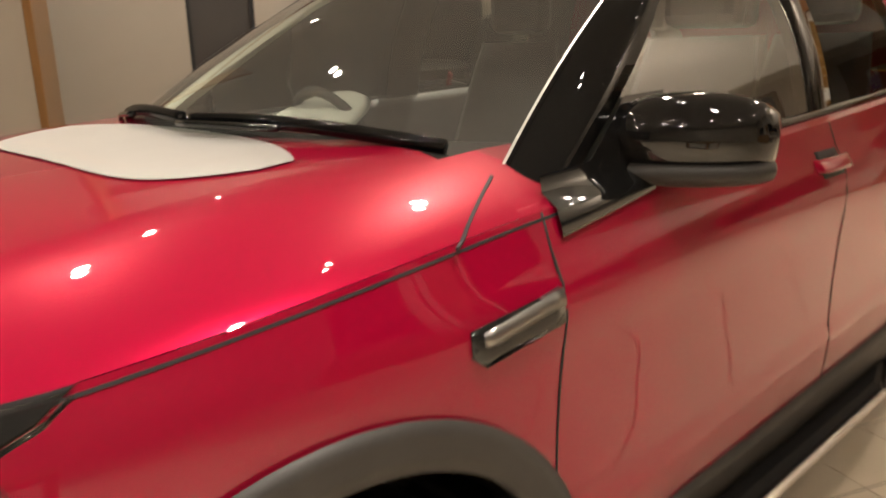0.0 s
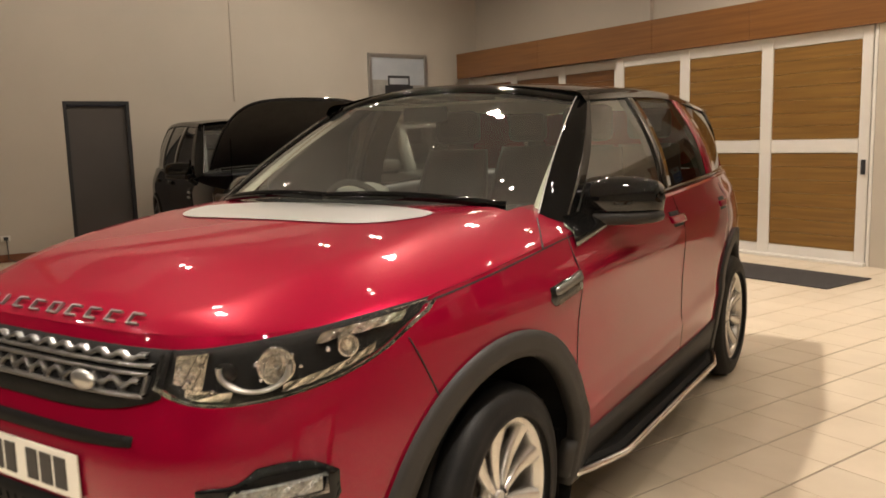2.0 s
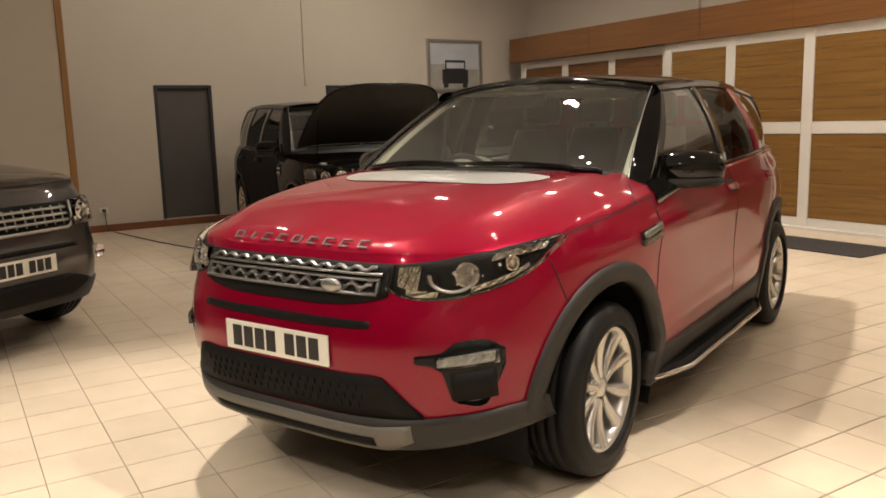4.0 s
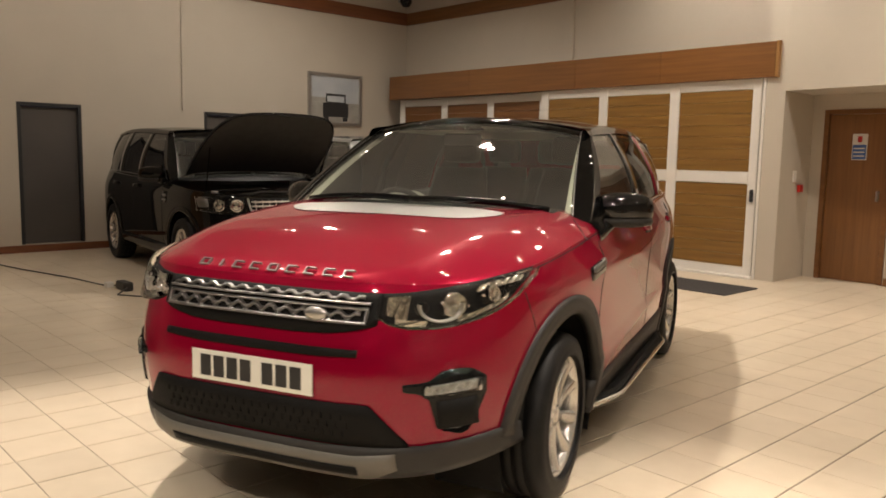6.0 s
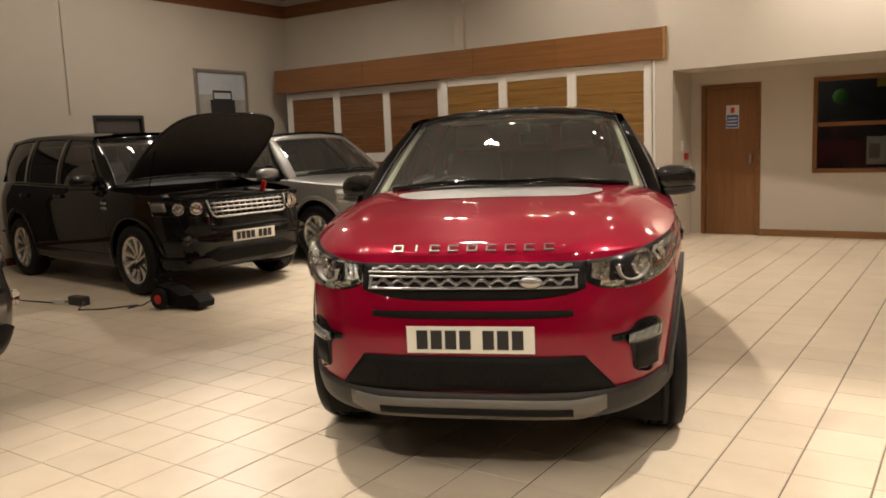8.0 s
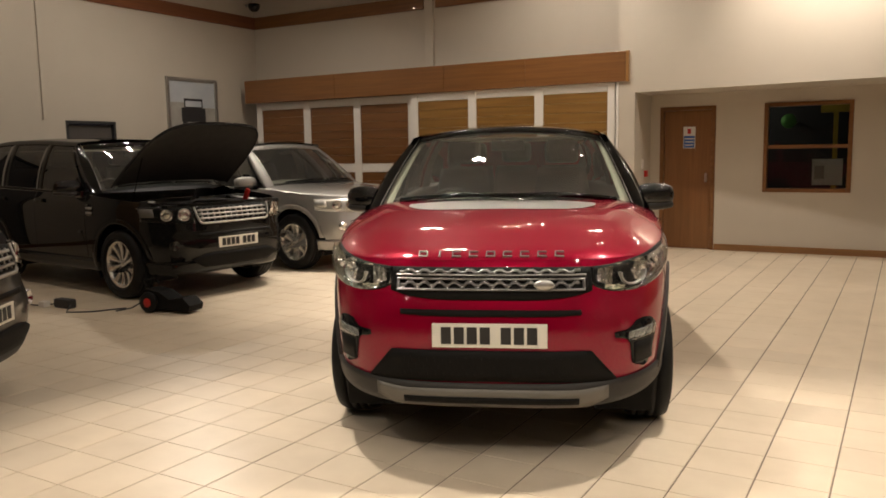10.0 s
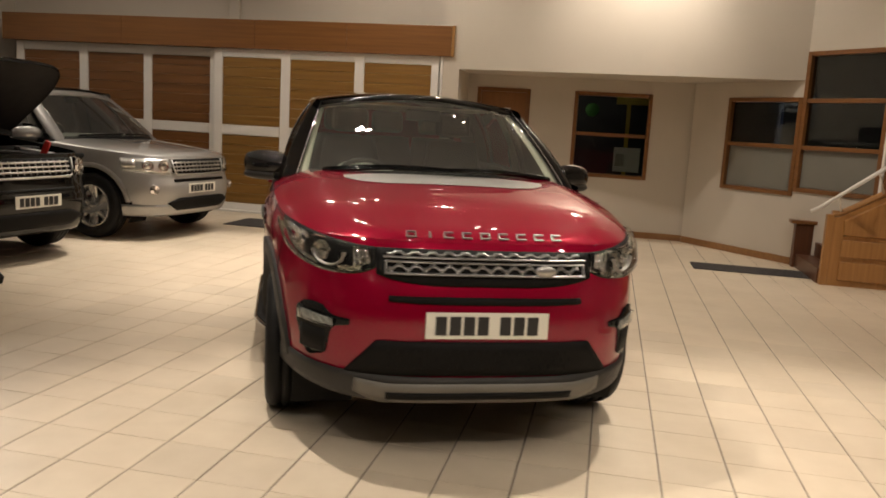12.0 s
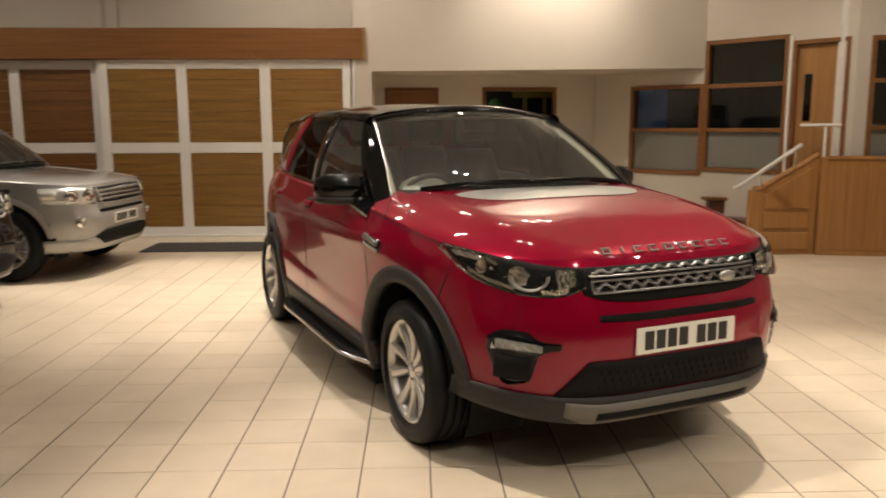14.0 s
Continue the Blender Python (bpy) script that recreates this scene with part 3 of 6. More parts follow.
for p in ((0, 0.035, -0.57, -0.57 + fr, -0.45, 0.45), (0, 0.035, 0.57 - fr, 0.57, -0.45, 0.45), (0, 0.035, -0.57 + fr, 0.57 - fr, 0.45 - fr, 0.45), (0, 0.035, -0.57 + fr, 0.57 - fr, -0.45, -0.45 + fr)):
    part("frame", boxes(p, bevel=0.004), SATIN, pic)
SKYPRINT = material("print_sky", (0.42, 0.46, 0.5), 0.4, 0, (0.55, 0.57, 0.58), 2.5, 0.8)
SANDPRINT = material("print_ground", (0.3, 0.29, 0.26), 0.4, 0, (0.42, 0.4, 0.36), 5, 0.8)
part("print_sky", boxes((0.004, 0.012, -0.51, 0.51, -0.05, 0.39)), SKYPRINT, pic)
part("print_ground", boxes((0.004, 0.012, -0.51, 0.51, -0.39, -0.052)), SANDPRINT, pic)
bm = boxes((0.0125, 0.014, -0.26, 0.28, -0.3, -0.06), (0.0125, 0.014, -0.2, 0.22, -0.0595, 0.1), (0.0125, 0.014, -0.24, -0.14, -0.37, -0.3005), (0.0125, 0.014, 0.16, 0.26, -0.37, -0.3005), bevel=0.0006)
part("print_vehicle", bm, DARKTRIM, pic)
part("print_window", boxes((0.0142, 0.0148, -0.17, 0.19, -0.04, 0.06)), SKYPRINT, pic)
part("print_hills", boxes((0.0122, 0.0126, -0.51, -0.1, -0.05, 0.03)), SANDPRINT, pic)

# socket on the west wall, dome in the corner
s = part("wall_socket", boxes((WX, WX + 0.015, 0.84, 0.95, 0.27, 0.34), bevel=0.003), WHITE)
tagged(s, "small wall socket above the skirting", "socket")
part("plug", boxes((WX + 0.015, WX + 0.05, 0.87, 0.92, 0.28, 0.325), bevel=0.006), DARKTRIM, s, "dark plug")
bm = bmesh.new()
lathe(bm, [(0.0, -0.09), (0.06, -0.08), (0.1, -0.03), (0.11, 0.0), (0.11, 0.05), (0.0, 0.05)], 20, "z", (WX + 0.2, YB - 0.2, 4.2))
dm = part("security_dome", bm, GLOSSBLACK, None, "", True)
tagged(dm, "dark security dome in the high corner", "dome")
part("bracket", boxes((WX, WX + 0.12, YB - 0.23, YB - 0.17, 4.22, 4.26)), METAL, dm)

# stair and landing
STEP = 0.167
landing = structure("landing", boxes((3.3, 5.2, 5.95, 6.9, 0, 0.5)), OAK, "raised timber landing beside the offices", "landing")
for i in range(3):
    st = structure("stair_step_%d" % (i + 1), boxes((2.72 + 0.2 * i, 3.298, 5.96, 7.1, STEP * i + 0.001, STEP * (i + 1) - 0.003), bevel=0.004), DARKWOOD, "dark timber stair step", "step")
near = thing("stair_side_panel", Matrix.Translation((2.8, 5.9, 0)), "oak panelled stair side with a sloping top", "stair panel", "", "structure")
bm = bmesh.new()
prof = [(0, 0), (0.72, 0), (0.72, 1.13), (0.06, 0.74), (0, 0.74)]
fr_v = [bm.verts.new((x, -0.02, z)) for x, z in prof]
bk_v = [bm.verts.new((x, 0.03, z)) for x, z in prof]
bm.faces.new(fr_v)
bm.faces.new(bk_v)
for i in range(5):
    bm.faces.new((fr_v[i], fr_v[(i + 1) % 5], bk_v[(i + 1) % 5], bk_v[i]))
part("panel", bm, STAIRWOOD, near)
part("newel", boxes((-0.07, -0.002, -0.035, 0.045, 0, 0.76), bevel=0.005), STAIRWOOD, near)
for p in ((0.1, 0.64, 0.06, 0.27), (0.1, 0.64, 0.31, 0.50)):
    bm = boxes((p[0], p[1], -0.046, -0.0205, p[2], p[3]), bevel=0.014)
    part("raised_field", bm, STAIRWOOD, near)
bm = bmesh.new()
prof = [(0.1, 0.54), (0.64, 0.54), (0.64, 1.02), (0.1, 0.71)]
fr_v = [bm.verts.new((x + (0.012 if x < 0.3 else -0.012), -0.044, z + (0.012 if z < 0.6 else -0.012))) for x, z in prof]
bk_v = [bm.verts.new((x, -0.0205, z)) for x, z in prof]
bm.faces.new(fr_v)
for i in range(4):
    bm.faces.new((fr_v[i], fr_v[(i + 1) % 4], bk_v[(i + 1) % 4], bk_v[i]))
part("raised_field", bm, STAIRWOOD, near)
bm = bmesh.new()
tube(bm, [(-0.02, 0.005, 0.77), (0.06, 0.005, 0.775), (0.72, 0.005, 1.165)], 0.032, 8)
part("capping", bm, STAIRWOOD, near)
front = thing("landing_front", Matrix.Translation((3.525, 5.84, 0)) @ Matrix.Rotation(radians(-11), 4, "Z"), "tall oak boarded front of the landing", "panelling", "", "structure")
for i in range(9):
    part("board", boxes((0.08 + 0.22 * i, 0.298 + 0.22 * i, 0.0, 0.04, 0.06, 1.11), bevel=0.002), STAIRWOOD, front)
part("post", boxes((0.0, 0.078, -0.02, 0.06, 0, 1.14), bevel=0.005), STAIRWOOD, front)
part("top_rail", boxes((0.08, 2.06, -0.02, 0.06, 1.112, 1.15), bevel=0.005), STAIRWOOD, front)
part("plinth", boxes((0.08, 2.06, -0.012, 0.05, 0.0, 0.058), bevel=0.003), STAIRWOOD, front)
far = thing("stair_far_pedestal", Matrix.Translation((2.66, 7.13, 0)), "low dark timber stair pedestal with a brown cap", "stair panel", "", "structure")
part("body", boxes((0.03, 0.6, -0.1, 0.02, 0, 0.53), bevel=0.004), DARKWOOD, far)
part("cap", boxes((-0.03, 0.62, -0.13, 0.05, 0.532, 0.575), bevel=0.006), FASCIA, far)
rail = thing("handrail", Matrix.Identity(4), "white tubular stair handrail", "handrail")
bm = bmesh.new()
tube(bm, [(2.60, 6.02, 0.77), (2.66, 5.97, 0.81), (3.12, 5.50, 1.29)], 0.022, 8)
part("tube", bm, WHITE, rail, "", True)
bm = bmesh.new()
tube(bm, [(2.80, 5.83, 0.95), (2.83, 5.86, 0.90), (2.86, 5.89, 0.80)], 0.011, 8)
part("bracket", bm, WHITE, rail, "", True)
bm = bmesh.new()
tube(bm, [(3.07, 5.55, 1.24), (3.14, 5.66, 1.17), (3.24, 5.87, 1.02)], 0.011, 8)
part("bracket", bm, WHITE, rail, "", True)
post = thing("white_column", Matrix.Translation((3.8, 5.93, 0)), "white painted steel column by the landing", "column")
part("shaft", boxes((-0.05, 0.05, 0.05, 0.15, 0.5, TOP), bevel=0.006), WHITE, post)
bm = bmesh.new()
tube(bm, [(-0.45, 0.1, 1.5), (0.7, -0.05, 1.5)], 0.018, 8)
part("rail", bm, WHITE, post, "", True)
bm = bmesh.new()
tube(bm, [(-0.17, 0.064, 1.49), (-0.17, 0.064, 0.5)], 0.015, 8)
part("baluster", bm, WHITE, post, "", True)
ob = structure("door_post", boxes((2.234, 2.266, -0.03, 0.02, 0.5, 2.56), bevel=0.003), WHITE, "white painted post beside the landing door", "trim")
ob.matrix_world = DIAG

# low display counter near the car
desk = thing("display_counter", Matrix.Translation((2.09, 0.45, 0)) @ Matrix.Rotation(radians(4), 4, "Z"), "low counter with white panels and an oak frame", "counter")
for p in ((0, 0.07, 0.53, 0.6), (0, 0.07, 0, 0.07), (0.53, 0.6, 0.53, 0.6), (0.53, 0.6, 0, 0.07)):
    part("post", boxes((p[0], p[1], p[2], p[3], 0, 0.66), bevel=0.004), OAK_Z, desk)
part("tabletop", boxes((-0.015, 0.62, -0.015, 0.615, 0.661, 0.705), bevel=0.006), OAK, desk)
for p in ((0.01, 0.06, 0.072, 0.528), (0.54, 0.59, 0.072, 0.528)):
    part("rail", boxes((p[0], p[1], p[2], p[3], 0.0, 0.06), bevel=0.003), OAK, desk)
    part("panel", boxes((p[0] + 0.01, p[1] - 0.015, p[2], p[3], 0.062, 0.658)), WHITE, desk)
for p in ((0.072, 0.528, 0.01, 0.05), (0.072, 0.528, 0.55, 0.59)):
    part("panel", boxes((p[0], p[1], p[2], p[3], 0.0, 0.658)), WHITE, desk)

# ---- vehicles ----
# A vehicle's own axes: it faces -y, x points to its left, y = 0 at its number plate, z = 0 on the floor.
class Shape:
    """The outer skin of one vehicle: plan outlines by height, bonnet and cabin."""

    def __init__(self, width, nose, tail, top, crown, middle=2.25, power=4.2, axle=0.92, base=2.741, radius=0.365,
                 screen=(1.16, 0.24, 1.17, 0.045, 0.76, 2.0, 0.10, 1.655, 0.60), cabin=None, cowl=1.30, bonnet_bow=0.62, bonnet_p=3.2):
        self.width, self.nose, self.tail, self.top, self.crown = width, nose, tail, top, crown
        self.middle, self.power, self.axle, self.base, self.radius = middle, power, axle, base, radius
        self.screen, self.cowl, self.bonnet_bow, self.bonnet_p = screen, cowl, bonnet_bow, bonnet_p
        self.cabin = cabin
        self.crease, self.drop, self.rise, self.header, self.ridge = None, 0.03, 0.04, 0.935, 0.0

    def w(self, z):
        return curve_at(z, self.width)

    def lengths(self, z, y):
        return (self.middle - curve_at(z, self.nose)) if y < self.middle else (curve_at(z, self.tail) - self.middle)

    def side(self, y, z, off=0.0, s=1):
        """Point of the flank at y and z, pushed out by off; s is the side."""
        W, L, n = self.w(z) + (self.crease(y, z) if self.crease else 0), self.lengths(z, y), self.power
        v = min(abs(y - self.middle) / L, 0.9999)
        u = (1 - v**n) ** (1 / n)
        g = Vector((u ** (n - 1) / W, math.copysign(v ** (n - 1) / L, y - self.middle), 0)).normalized()
        return Vector((s * (u * W + g.x * off), y + g.y * off, z))

    def front(self, x, z, off=0.0):
        """Point of the nose at x and z, pushed out by off."""
        W, L, n = self.w(z), self.lengths(z, 0), self.power
        u = min(abs(x) / W, 0.9999)
        v = (1 - u**n) ** (1 / n)
        g = Vector((math.copysign(u ** (n - 1) / W, x), -(v ** (n - 1)) / L, 0)).normalized()
        return Vector((x + g.x * off, self.middle - v * L + g.y * off, z))

    def bonnet(self, x, y, off=0.0):
        zt = curve_at(y, self.top)
        xe = abs(self.side(max(y, curve_at(zt, self.nose) + 0.0005), zt).x)
        u = min(abs(x) / max(xe, 1e-4), 1)
        zc = curve_at(y, self.crown)
        if self.ridge:
            k = self.ridge
            lift = 1 - 0.13 * (u / k) ** 2 if u < k else 0.87 * (1 - ((u - k) / (1 - k)) ** 1.15) ** 0.8
        else:
            lift = (1 - u**self.bonnet_p) ** self.bonnet_bow
        z = zt + (zc - zt) * lift
        return Vector((x, y, z + off))

    def glassx(self, u, v, off=0.0):
        """Windscreen: u across from -1 to 1, v from base to top."""
        by, bs, bz, bd, bw, ty, ts, tz, tw = self.screen
        a = Vector((bw * u, by + bs * u * u, bz - bd * u * u))
        b = Vector((tw * u, ty + ts * u * u, tz - self.drop * u * u))
        p = a.lerp(b, v)
        p.y -= 0.10 * v * (1 - v) + off * 0.7
        p.z += off * 0.7 + 0.05 * v * (1 - v)
        return p

    def belt(self, y):
        z = curve_at(y, self.top)
        return abs(self.side(y, z).x) - 0.028, z + 0.012

    def flank(self, y, t, off=0.0, s=1):
        """Cabin side: y along, t from the belt line to the roof rail."""
        bx, bz = self.belt(y)
        rx, rz = curve_at(y, self.cabin[0]), curve_at(y, self.cabin[1])
        x = bx + (rx - bx) * t + 0.035 * math.sin(math.pi * t)
        return Vector((s * (x + off), y, bz + (rz - bz) * t + 0.2 * off))


def columns(sh, z):
    """Plan outline at height z as parameters round the body, from the nose along the left to the tail and back on the right."""
    us = [0, 0.12, 0.24, 0.36, 0.48, 0.58, 0.66, 0.73, 0.79, 0.84, 0.88]
    L1, L2 = sh.lengths(z, 0), sh.lengths(z, 9)
    n = sh.power
    v0 = (1 - 0.9**n) ** (1 / n)
    W = sh.w(z)
    left = [sh.front(u * W, z) for u in us]
    left += [sh.side(sh.middle - v0 * L1 + (v0 * L1) * i / 38, z) for i in range(38)]
    left += [sh.side(sh.middle + (v0 * L2) * i / 38, z) for i in range(39)]
    for u in reversed(us):
        p = sh.front(u * W, z)
        v = (1 - u**n) ** (1 / n)
        left.append(Vector((u * W, sh.middle + v * L2, z)))
    right = [Vector((-p.x, p.y, p.z)) for p in left[1:-1]]
    return left + list(reversed(right))


def wheel(m, radius, width, spokes, parent, rim_r=0.70, style="twin"):
    """Tyre, rim, spokes and hub; local x points outwards."""
    e = new("wheel")
    e.parent = parent
    e.matrix_local = m
    R, h = radius, width / 2
    r0 = R * rim_r
    bm = bmesh.new()
    prof = [(r0, -h * 0.8), (r0 + 0.02, -h * 0.92), (R * 0.86, -h), (R * 0.955, -h * 0.9), (R * 0.99, -h * 0.68)]
    for k in (-0.4, 0.0, 0.4):
        prof += [(R, h * (k - 0.16)), (R - 0.007, h * (k - 0.15)), (R - 0.007, h * (k - 0.09)), (R, h * (k - 0.08))]
    prof += [(R * 0.99, h * 0.68), (R * 0.955, h * 0.9), (R * 0.86, h), (R * 0.80, h * 0.99), (R * 0.79, h * 1.015), (R * 0.74, h * 1.01), (R * 0.73, h * 0.985), (r0 + 0.02, h * 0.92), (r0, h * 0.8)]
    lathe(bm, prof, 56)
    part("tyre", bm, RUBBER, e, "", True)
    bm = bmesh.new()
    lathe(bm, [(r0 - 0.012, -h * 0.8), (r0 + 0.001, -h * 0.82), (r0 + 0.001, h * 0.84), (r0 - 0.006, h * 0.86), (r0 - 0.022, h * 0.8), (r0 - 0.03, h * 0.55), (r0 - 0.035, -h * 0.2), (r0 - 0.035, -h * 0.8)], 56, closed=True)
    rim = part("rim", bm, ALLOY, e, "silver alloy rim", True)
    bm = bmesh.new()
    lathe(bm, [(0.0, -h * 0.25), (r0 - 0.05, -h * 0.25), (r0 - 0.05, -h * 0.3), (0.0, -h * 0.3)], 40)
    part("brake_disc", bm, material_dark_disc, e, "", True)
    ri = r0 - 0.02
    for k in range(spokes):
        t = 2 * math.pi * (k + 0.5) / spokes
        for d in ((-0.285, 0.285) if style == "twin" else (0.0,)):
            bm = bmesh.new()
            rows = []
            wide = {"twin": 0.0175, "single": 0.027, "broad": 0.05}[style]
            for q in range(7):
                f = q / 6
                r = 0.045 + (ri - 0.045) * f
                ang = t + d * (1.0 + 0.04 * f)
                hw = wide * ((0.62 + 1.05 * f) if style != "broad" else (0.95 + 0.12 * f * f))
                front_x = h * (0.62 + 0.18 * f - 0.10 * math.sin(math.pi * f))
                c, s = math.cos(ang), math.sin(ang)
                rows.append([Vector((front_x - 0.035, r * c - hw * s * 1.2, r * s + hw * c * 1.2)), Vector((front_x - 0.006, r * c - hw * s, r * s + hw * c)), Vector((front_x, r * c - hw * 0.6 * s, r * s + hw * 0.6 * c)),
                             Vector((front_x, r * c + hw * 0.6 * s, r * s - hw * 0.6 * c)), Vector((front_x - 0.006, r * c + hw * s, r * s - hw * c)), Vector((front_x - 0.035, r * c + hw * s * 1.2, r * s - hw * c * 1.2))])
            sheet(bm, rows, close=True)
            part("spoke", bm, ALLOY, e, "", True)
    bm = bmesh.new()
    lathe(bm, [(0.0, h * 0.66), (0.028, h * 0.66), (0.033, h * 0.63), (0.036, h * 0.56), (0.075, h * 0.52), (0.08, h * 0.3), (0.0, h * 0.3)], 28)
    part("hub_cap", bm, ALLOY, e, "", True)
    for k in range(5):
        t = 2 * math.pi * k / 5
        bm = bmesh.new()
        lathe(bm, [(0.0, h * 0.57), (0.009, h * 0.57), (0.01, h * 0.5)], 8, "x", (0, 0.055 * math.cos(t), 0.055 * math.sin(t)))
        part("wheel_nut", bm, CHROME, e, "", True)
    return e


material_dark_disc = material("brake_disc_metal", (0.12, 0.11, 0.1), 0.45, 0.8, None, 10, 0.5)


def car_body(sh, root, paint, arch_r=0.44, arch_z=0.39, open_bonnet=False, roof_mat=None, pillar_mat=None, rear_pillar=None, front_mat=None, lining_mat=None):
    """Skin, bonnet, cabin, glass and wheel wells of one vehicle."""
    roof_mat, pillar_mat = roof_mat or paint, pillar_mat or GLOSSBLACK
    rear_pillar = rear_pillar or paint
    front_mat = front_mat or pillar_mat
    lining_mat = lining_mat or TRIMCREAM
    wheels_y = (sh.axle, sh.axle + sh.base)

    def in_arch(c):
        return abs(c.x) > 0.55 and any((c.y - y) ** 2 + (c.z - arch_z) ** 2 < (arch_r + 0.03) ** 2 for y in wheels_y)

    bottom = 0.34
    nrow = 26
    rows = []
    tops = [curve_at(p.y, sh.top) for p in columns(sh, 1.0)]
    for i in range(nrow + 1):
        f = i / nrow
        zs = [bottom + (t - bottom) * f for t in tops]
        cache = {}
        row = []
        for k, z in enumerate(zs):
            key = round(z, 4)
            if key not in cache:
                cache[key] = columns(sh, z)
            row.append(cache[key][k])
        rows.append(row)
    bm = bmesh.new()
    sheet(bm, rows, in_arch, True)
    body = part("body", bm, paint, root, "", True)

    # underside and shoulder shelf
    bm = bmesh.new()
    ring = columns(sh, bottom)
    half = len(ring) // 2
    rows = [[Vector((p.x * f * 0.98, p.y, bottom + 0.02)) for f in (-1, -0.5, 0, 0.5, 1)] for p in ring[1:half]]
    sheet(bm, rows, lambda c: abs(c.x) > 0.5 and any(abs(c.y - y) < arch_r for y in wheels_y))
    part("underside", bm, BLACKHOLE, root)
    bm = bmesh.new()
    rows = []
    for y in span(sh.cowl, sh.lengths(1.0, 9) + sh.middle - 0.12, 44):
        p = sh.side(y, curve_at(y, sh.top))
        bx, bz = sh.belt(y)
        rows.append([Vector((p.x, y, p.z)), Vector((p.x - 0.012, y, p.z + 0.009)), Vector((bx, y, bz)), Vector((bx - 0.03, y, bz - 0.02))])
    sheet(bm, rows)
    sheet(bm, [[Vector((-p.x, p.y, p.z)) for p in r] for r in rows])
    part("shoulder", bm, paint, root, "", True)

    # bonnet
    ys = [curve_at(0.99, sh.nose) + d for d in (0.002, 0.006, 0.014, 0.028, 0.05, 0.08, 0.12, 0.17, 0.23)]
    ys += span(ys[-1] + 0.06, sh.cowl, 18)
    us = [math.copysign(1 - (1 - abs(k) / 16) ** 1.6, k) for k in range(-16, 17)]
    bm = bmesh.new()
    rows = []
    for y in ys:
        zt = curve_at(y, sh.top)
        xe = abs(sh.side(max(y, curve_at(zt, sh.nose) + 0.0005), zt).x)
        if not rows:
            rows.append([sh.front(u * xe, zt - 0.002, 0.001) for u in us])
        rows.append([sh.bonnet(u * xe, y) for u in us])
    if open_bonnet:
        hinge = Vector((0, sh.cowl - 0.05, 1.12))
        m = Matrix.Translation(hinge + Vector((0, -0.06, 0.11))) @ Matrix.Rotation(radians(-40), 4, "X") @ Matrix.Diagonal((0.85, 1, 1, 1)) @ Matrix.Translation(-hinge)
        rows = [[m @ p for p in r] for r in rows]
        sheet(bm, rows)
        part("bonnet", bm, paint, root, "raised black bonnet", True)
        rim = rows[0] + [r[-1] for r in rows[1:]] + rows[-1][-2::-1] + [r[0] for r in rows[-2:0:-1]]
        bm = bmesh.new()
        inward = m.to_3x3() @ Vector((0, 0, -1))
        mid = sum(rim, Vector()) / len(rim)
        sheet(bm, [[p + (mid - p) * 0.004 + inward * d for p in rim] for d in (0.001, 0.02)], close=True)
        sheet(bm, [[p.lerp(mid, 0.02) + inward * 0.02 for p in r] for r in rows])
        part("bonnet_lining", bm, LININGFELT, root, "matt black ribbed bonnet underside", True)
    else:
        sheet(bm, rows)
        part("bonnet", bm, paint, root, "", True)

    # wing tops between the bonnet and the pillars
    for s in (1, -1):
        rows = []
        for y in span(sh.cowl - 0.005, sh.screen[0] + sh.screen[1] + 0.16, 8):
            zt = curve_at(y, sh.top)
            xe = abs(sh.side(y, zt).x)
            rows.append([sh.bonnet(s * (0.70 + (xe - 0.70) * (1 - (1 - k) ** 1.6)), y, -0.0015) for k in span(0, 1, 10)])
        bm = bmesh.new()
        sheet(bm, rows)
        part("wing_top", bm, paint, root, "", True)

    # windscreen, pillars, roof
    bm = bmesh.new()
    sheet(bm, [[sh.glassx(u, v) for u in span(-0.97, 0.97, 20)] for v in span(0.02, 0.97, 12)])
    ws = part("windscreen", bm, CARGLASS, root, "clear windscreen", True)
    ws.visible_shadow = False
    bm = bmesh.new()
    sheet(bm, [[sh.glassx(u, v, -0.012) for u in span(-0.97, 0.97, 20)] for v in (0.0, 0.03, 0.07)])
    sheet(bm, [[sh.glassx(u, v, -0.012) for u in span(-0.97, 0.97, 20)] for v in (0.92, 0.95)])
    part("screen_band", bm, BLACKHOLE, root, "", True)
    bm = bmesh.new()
    sheet(bm, [[sh.glassx(u, v, o) for u in span(-1, 1, 20)] for v, o in ((sh.header, 0.0), (sh.header + 0.006, 0.008), (0.97, 0.014), (1.0, 0.012), (1.025, 0.002))])
    part("roof_header", bm, roof_mat, root, "", True)
    front_foot = sh.glassx(1, 0).y + 0.04
    front_head = sh.glassx(1, 1).y + 0.005
    for s in (1, -1):
        bm = bmesh.new()
        rows = []
        for v in span(0, 1, 14):
            a, b = sh.glassx(s * 0.965, v, 0.004), sh.glassx(s, v, 0.012)
            c = sh.flank(front_foot + (front_head - front_foot) * v, v, 0.006, s)
            d = sh.flank(front_foot + (front_head - front_foot) * v, v, -0.03, s)
            mid = (b + c) / 2 + Vector((s * 0.012, -0.012, 0))
            rows.append([a, b, mid, c, d])
        sheet(bm, rows)
        part("front_pillar", bm, front_mat, root, "", True)
        bm = bmesh.new()
        sheet(bm, [[sh.glassx(s * (0.912 + 0.033 * v), v, -0.05), sh.glassx(s * (0.932 + 0.02 * v), v, -0.03), sh.glassx(s * 0.96, v, -0.02), sh.flank(front_foot + 0.05 + (front_head - front_foot) * v, v, -0.055, s)] for v in span(0, 1, 10)])
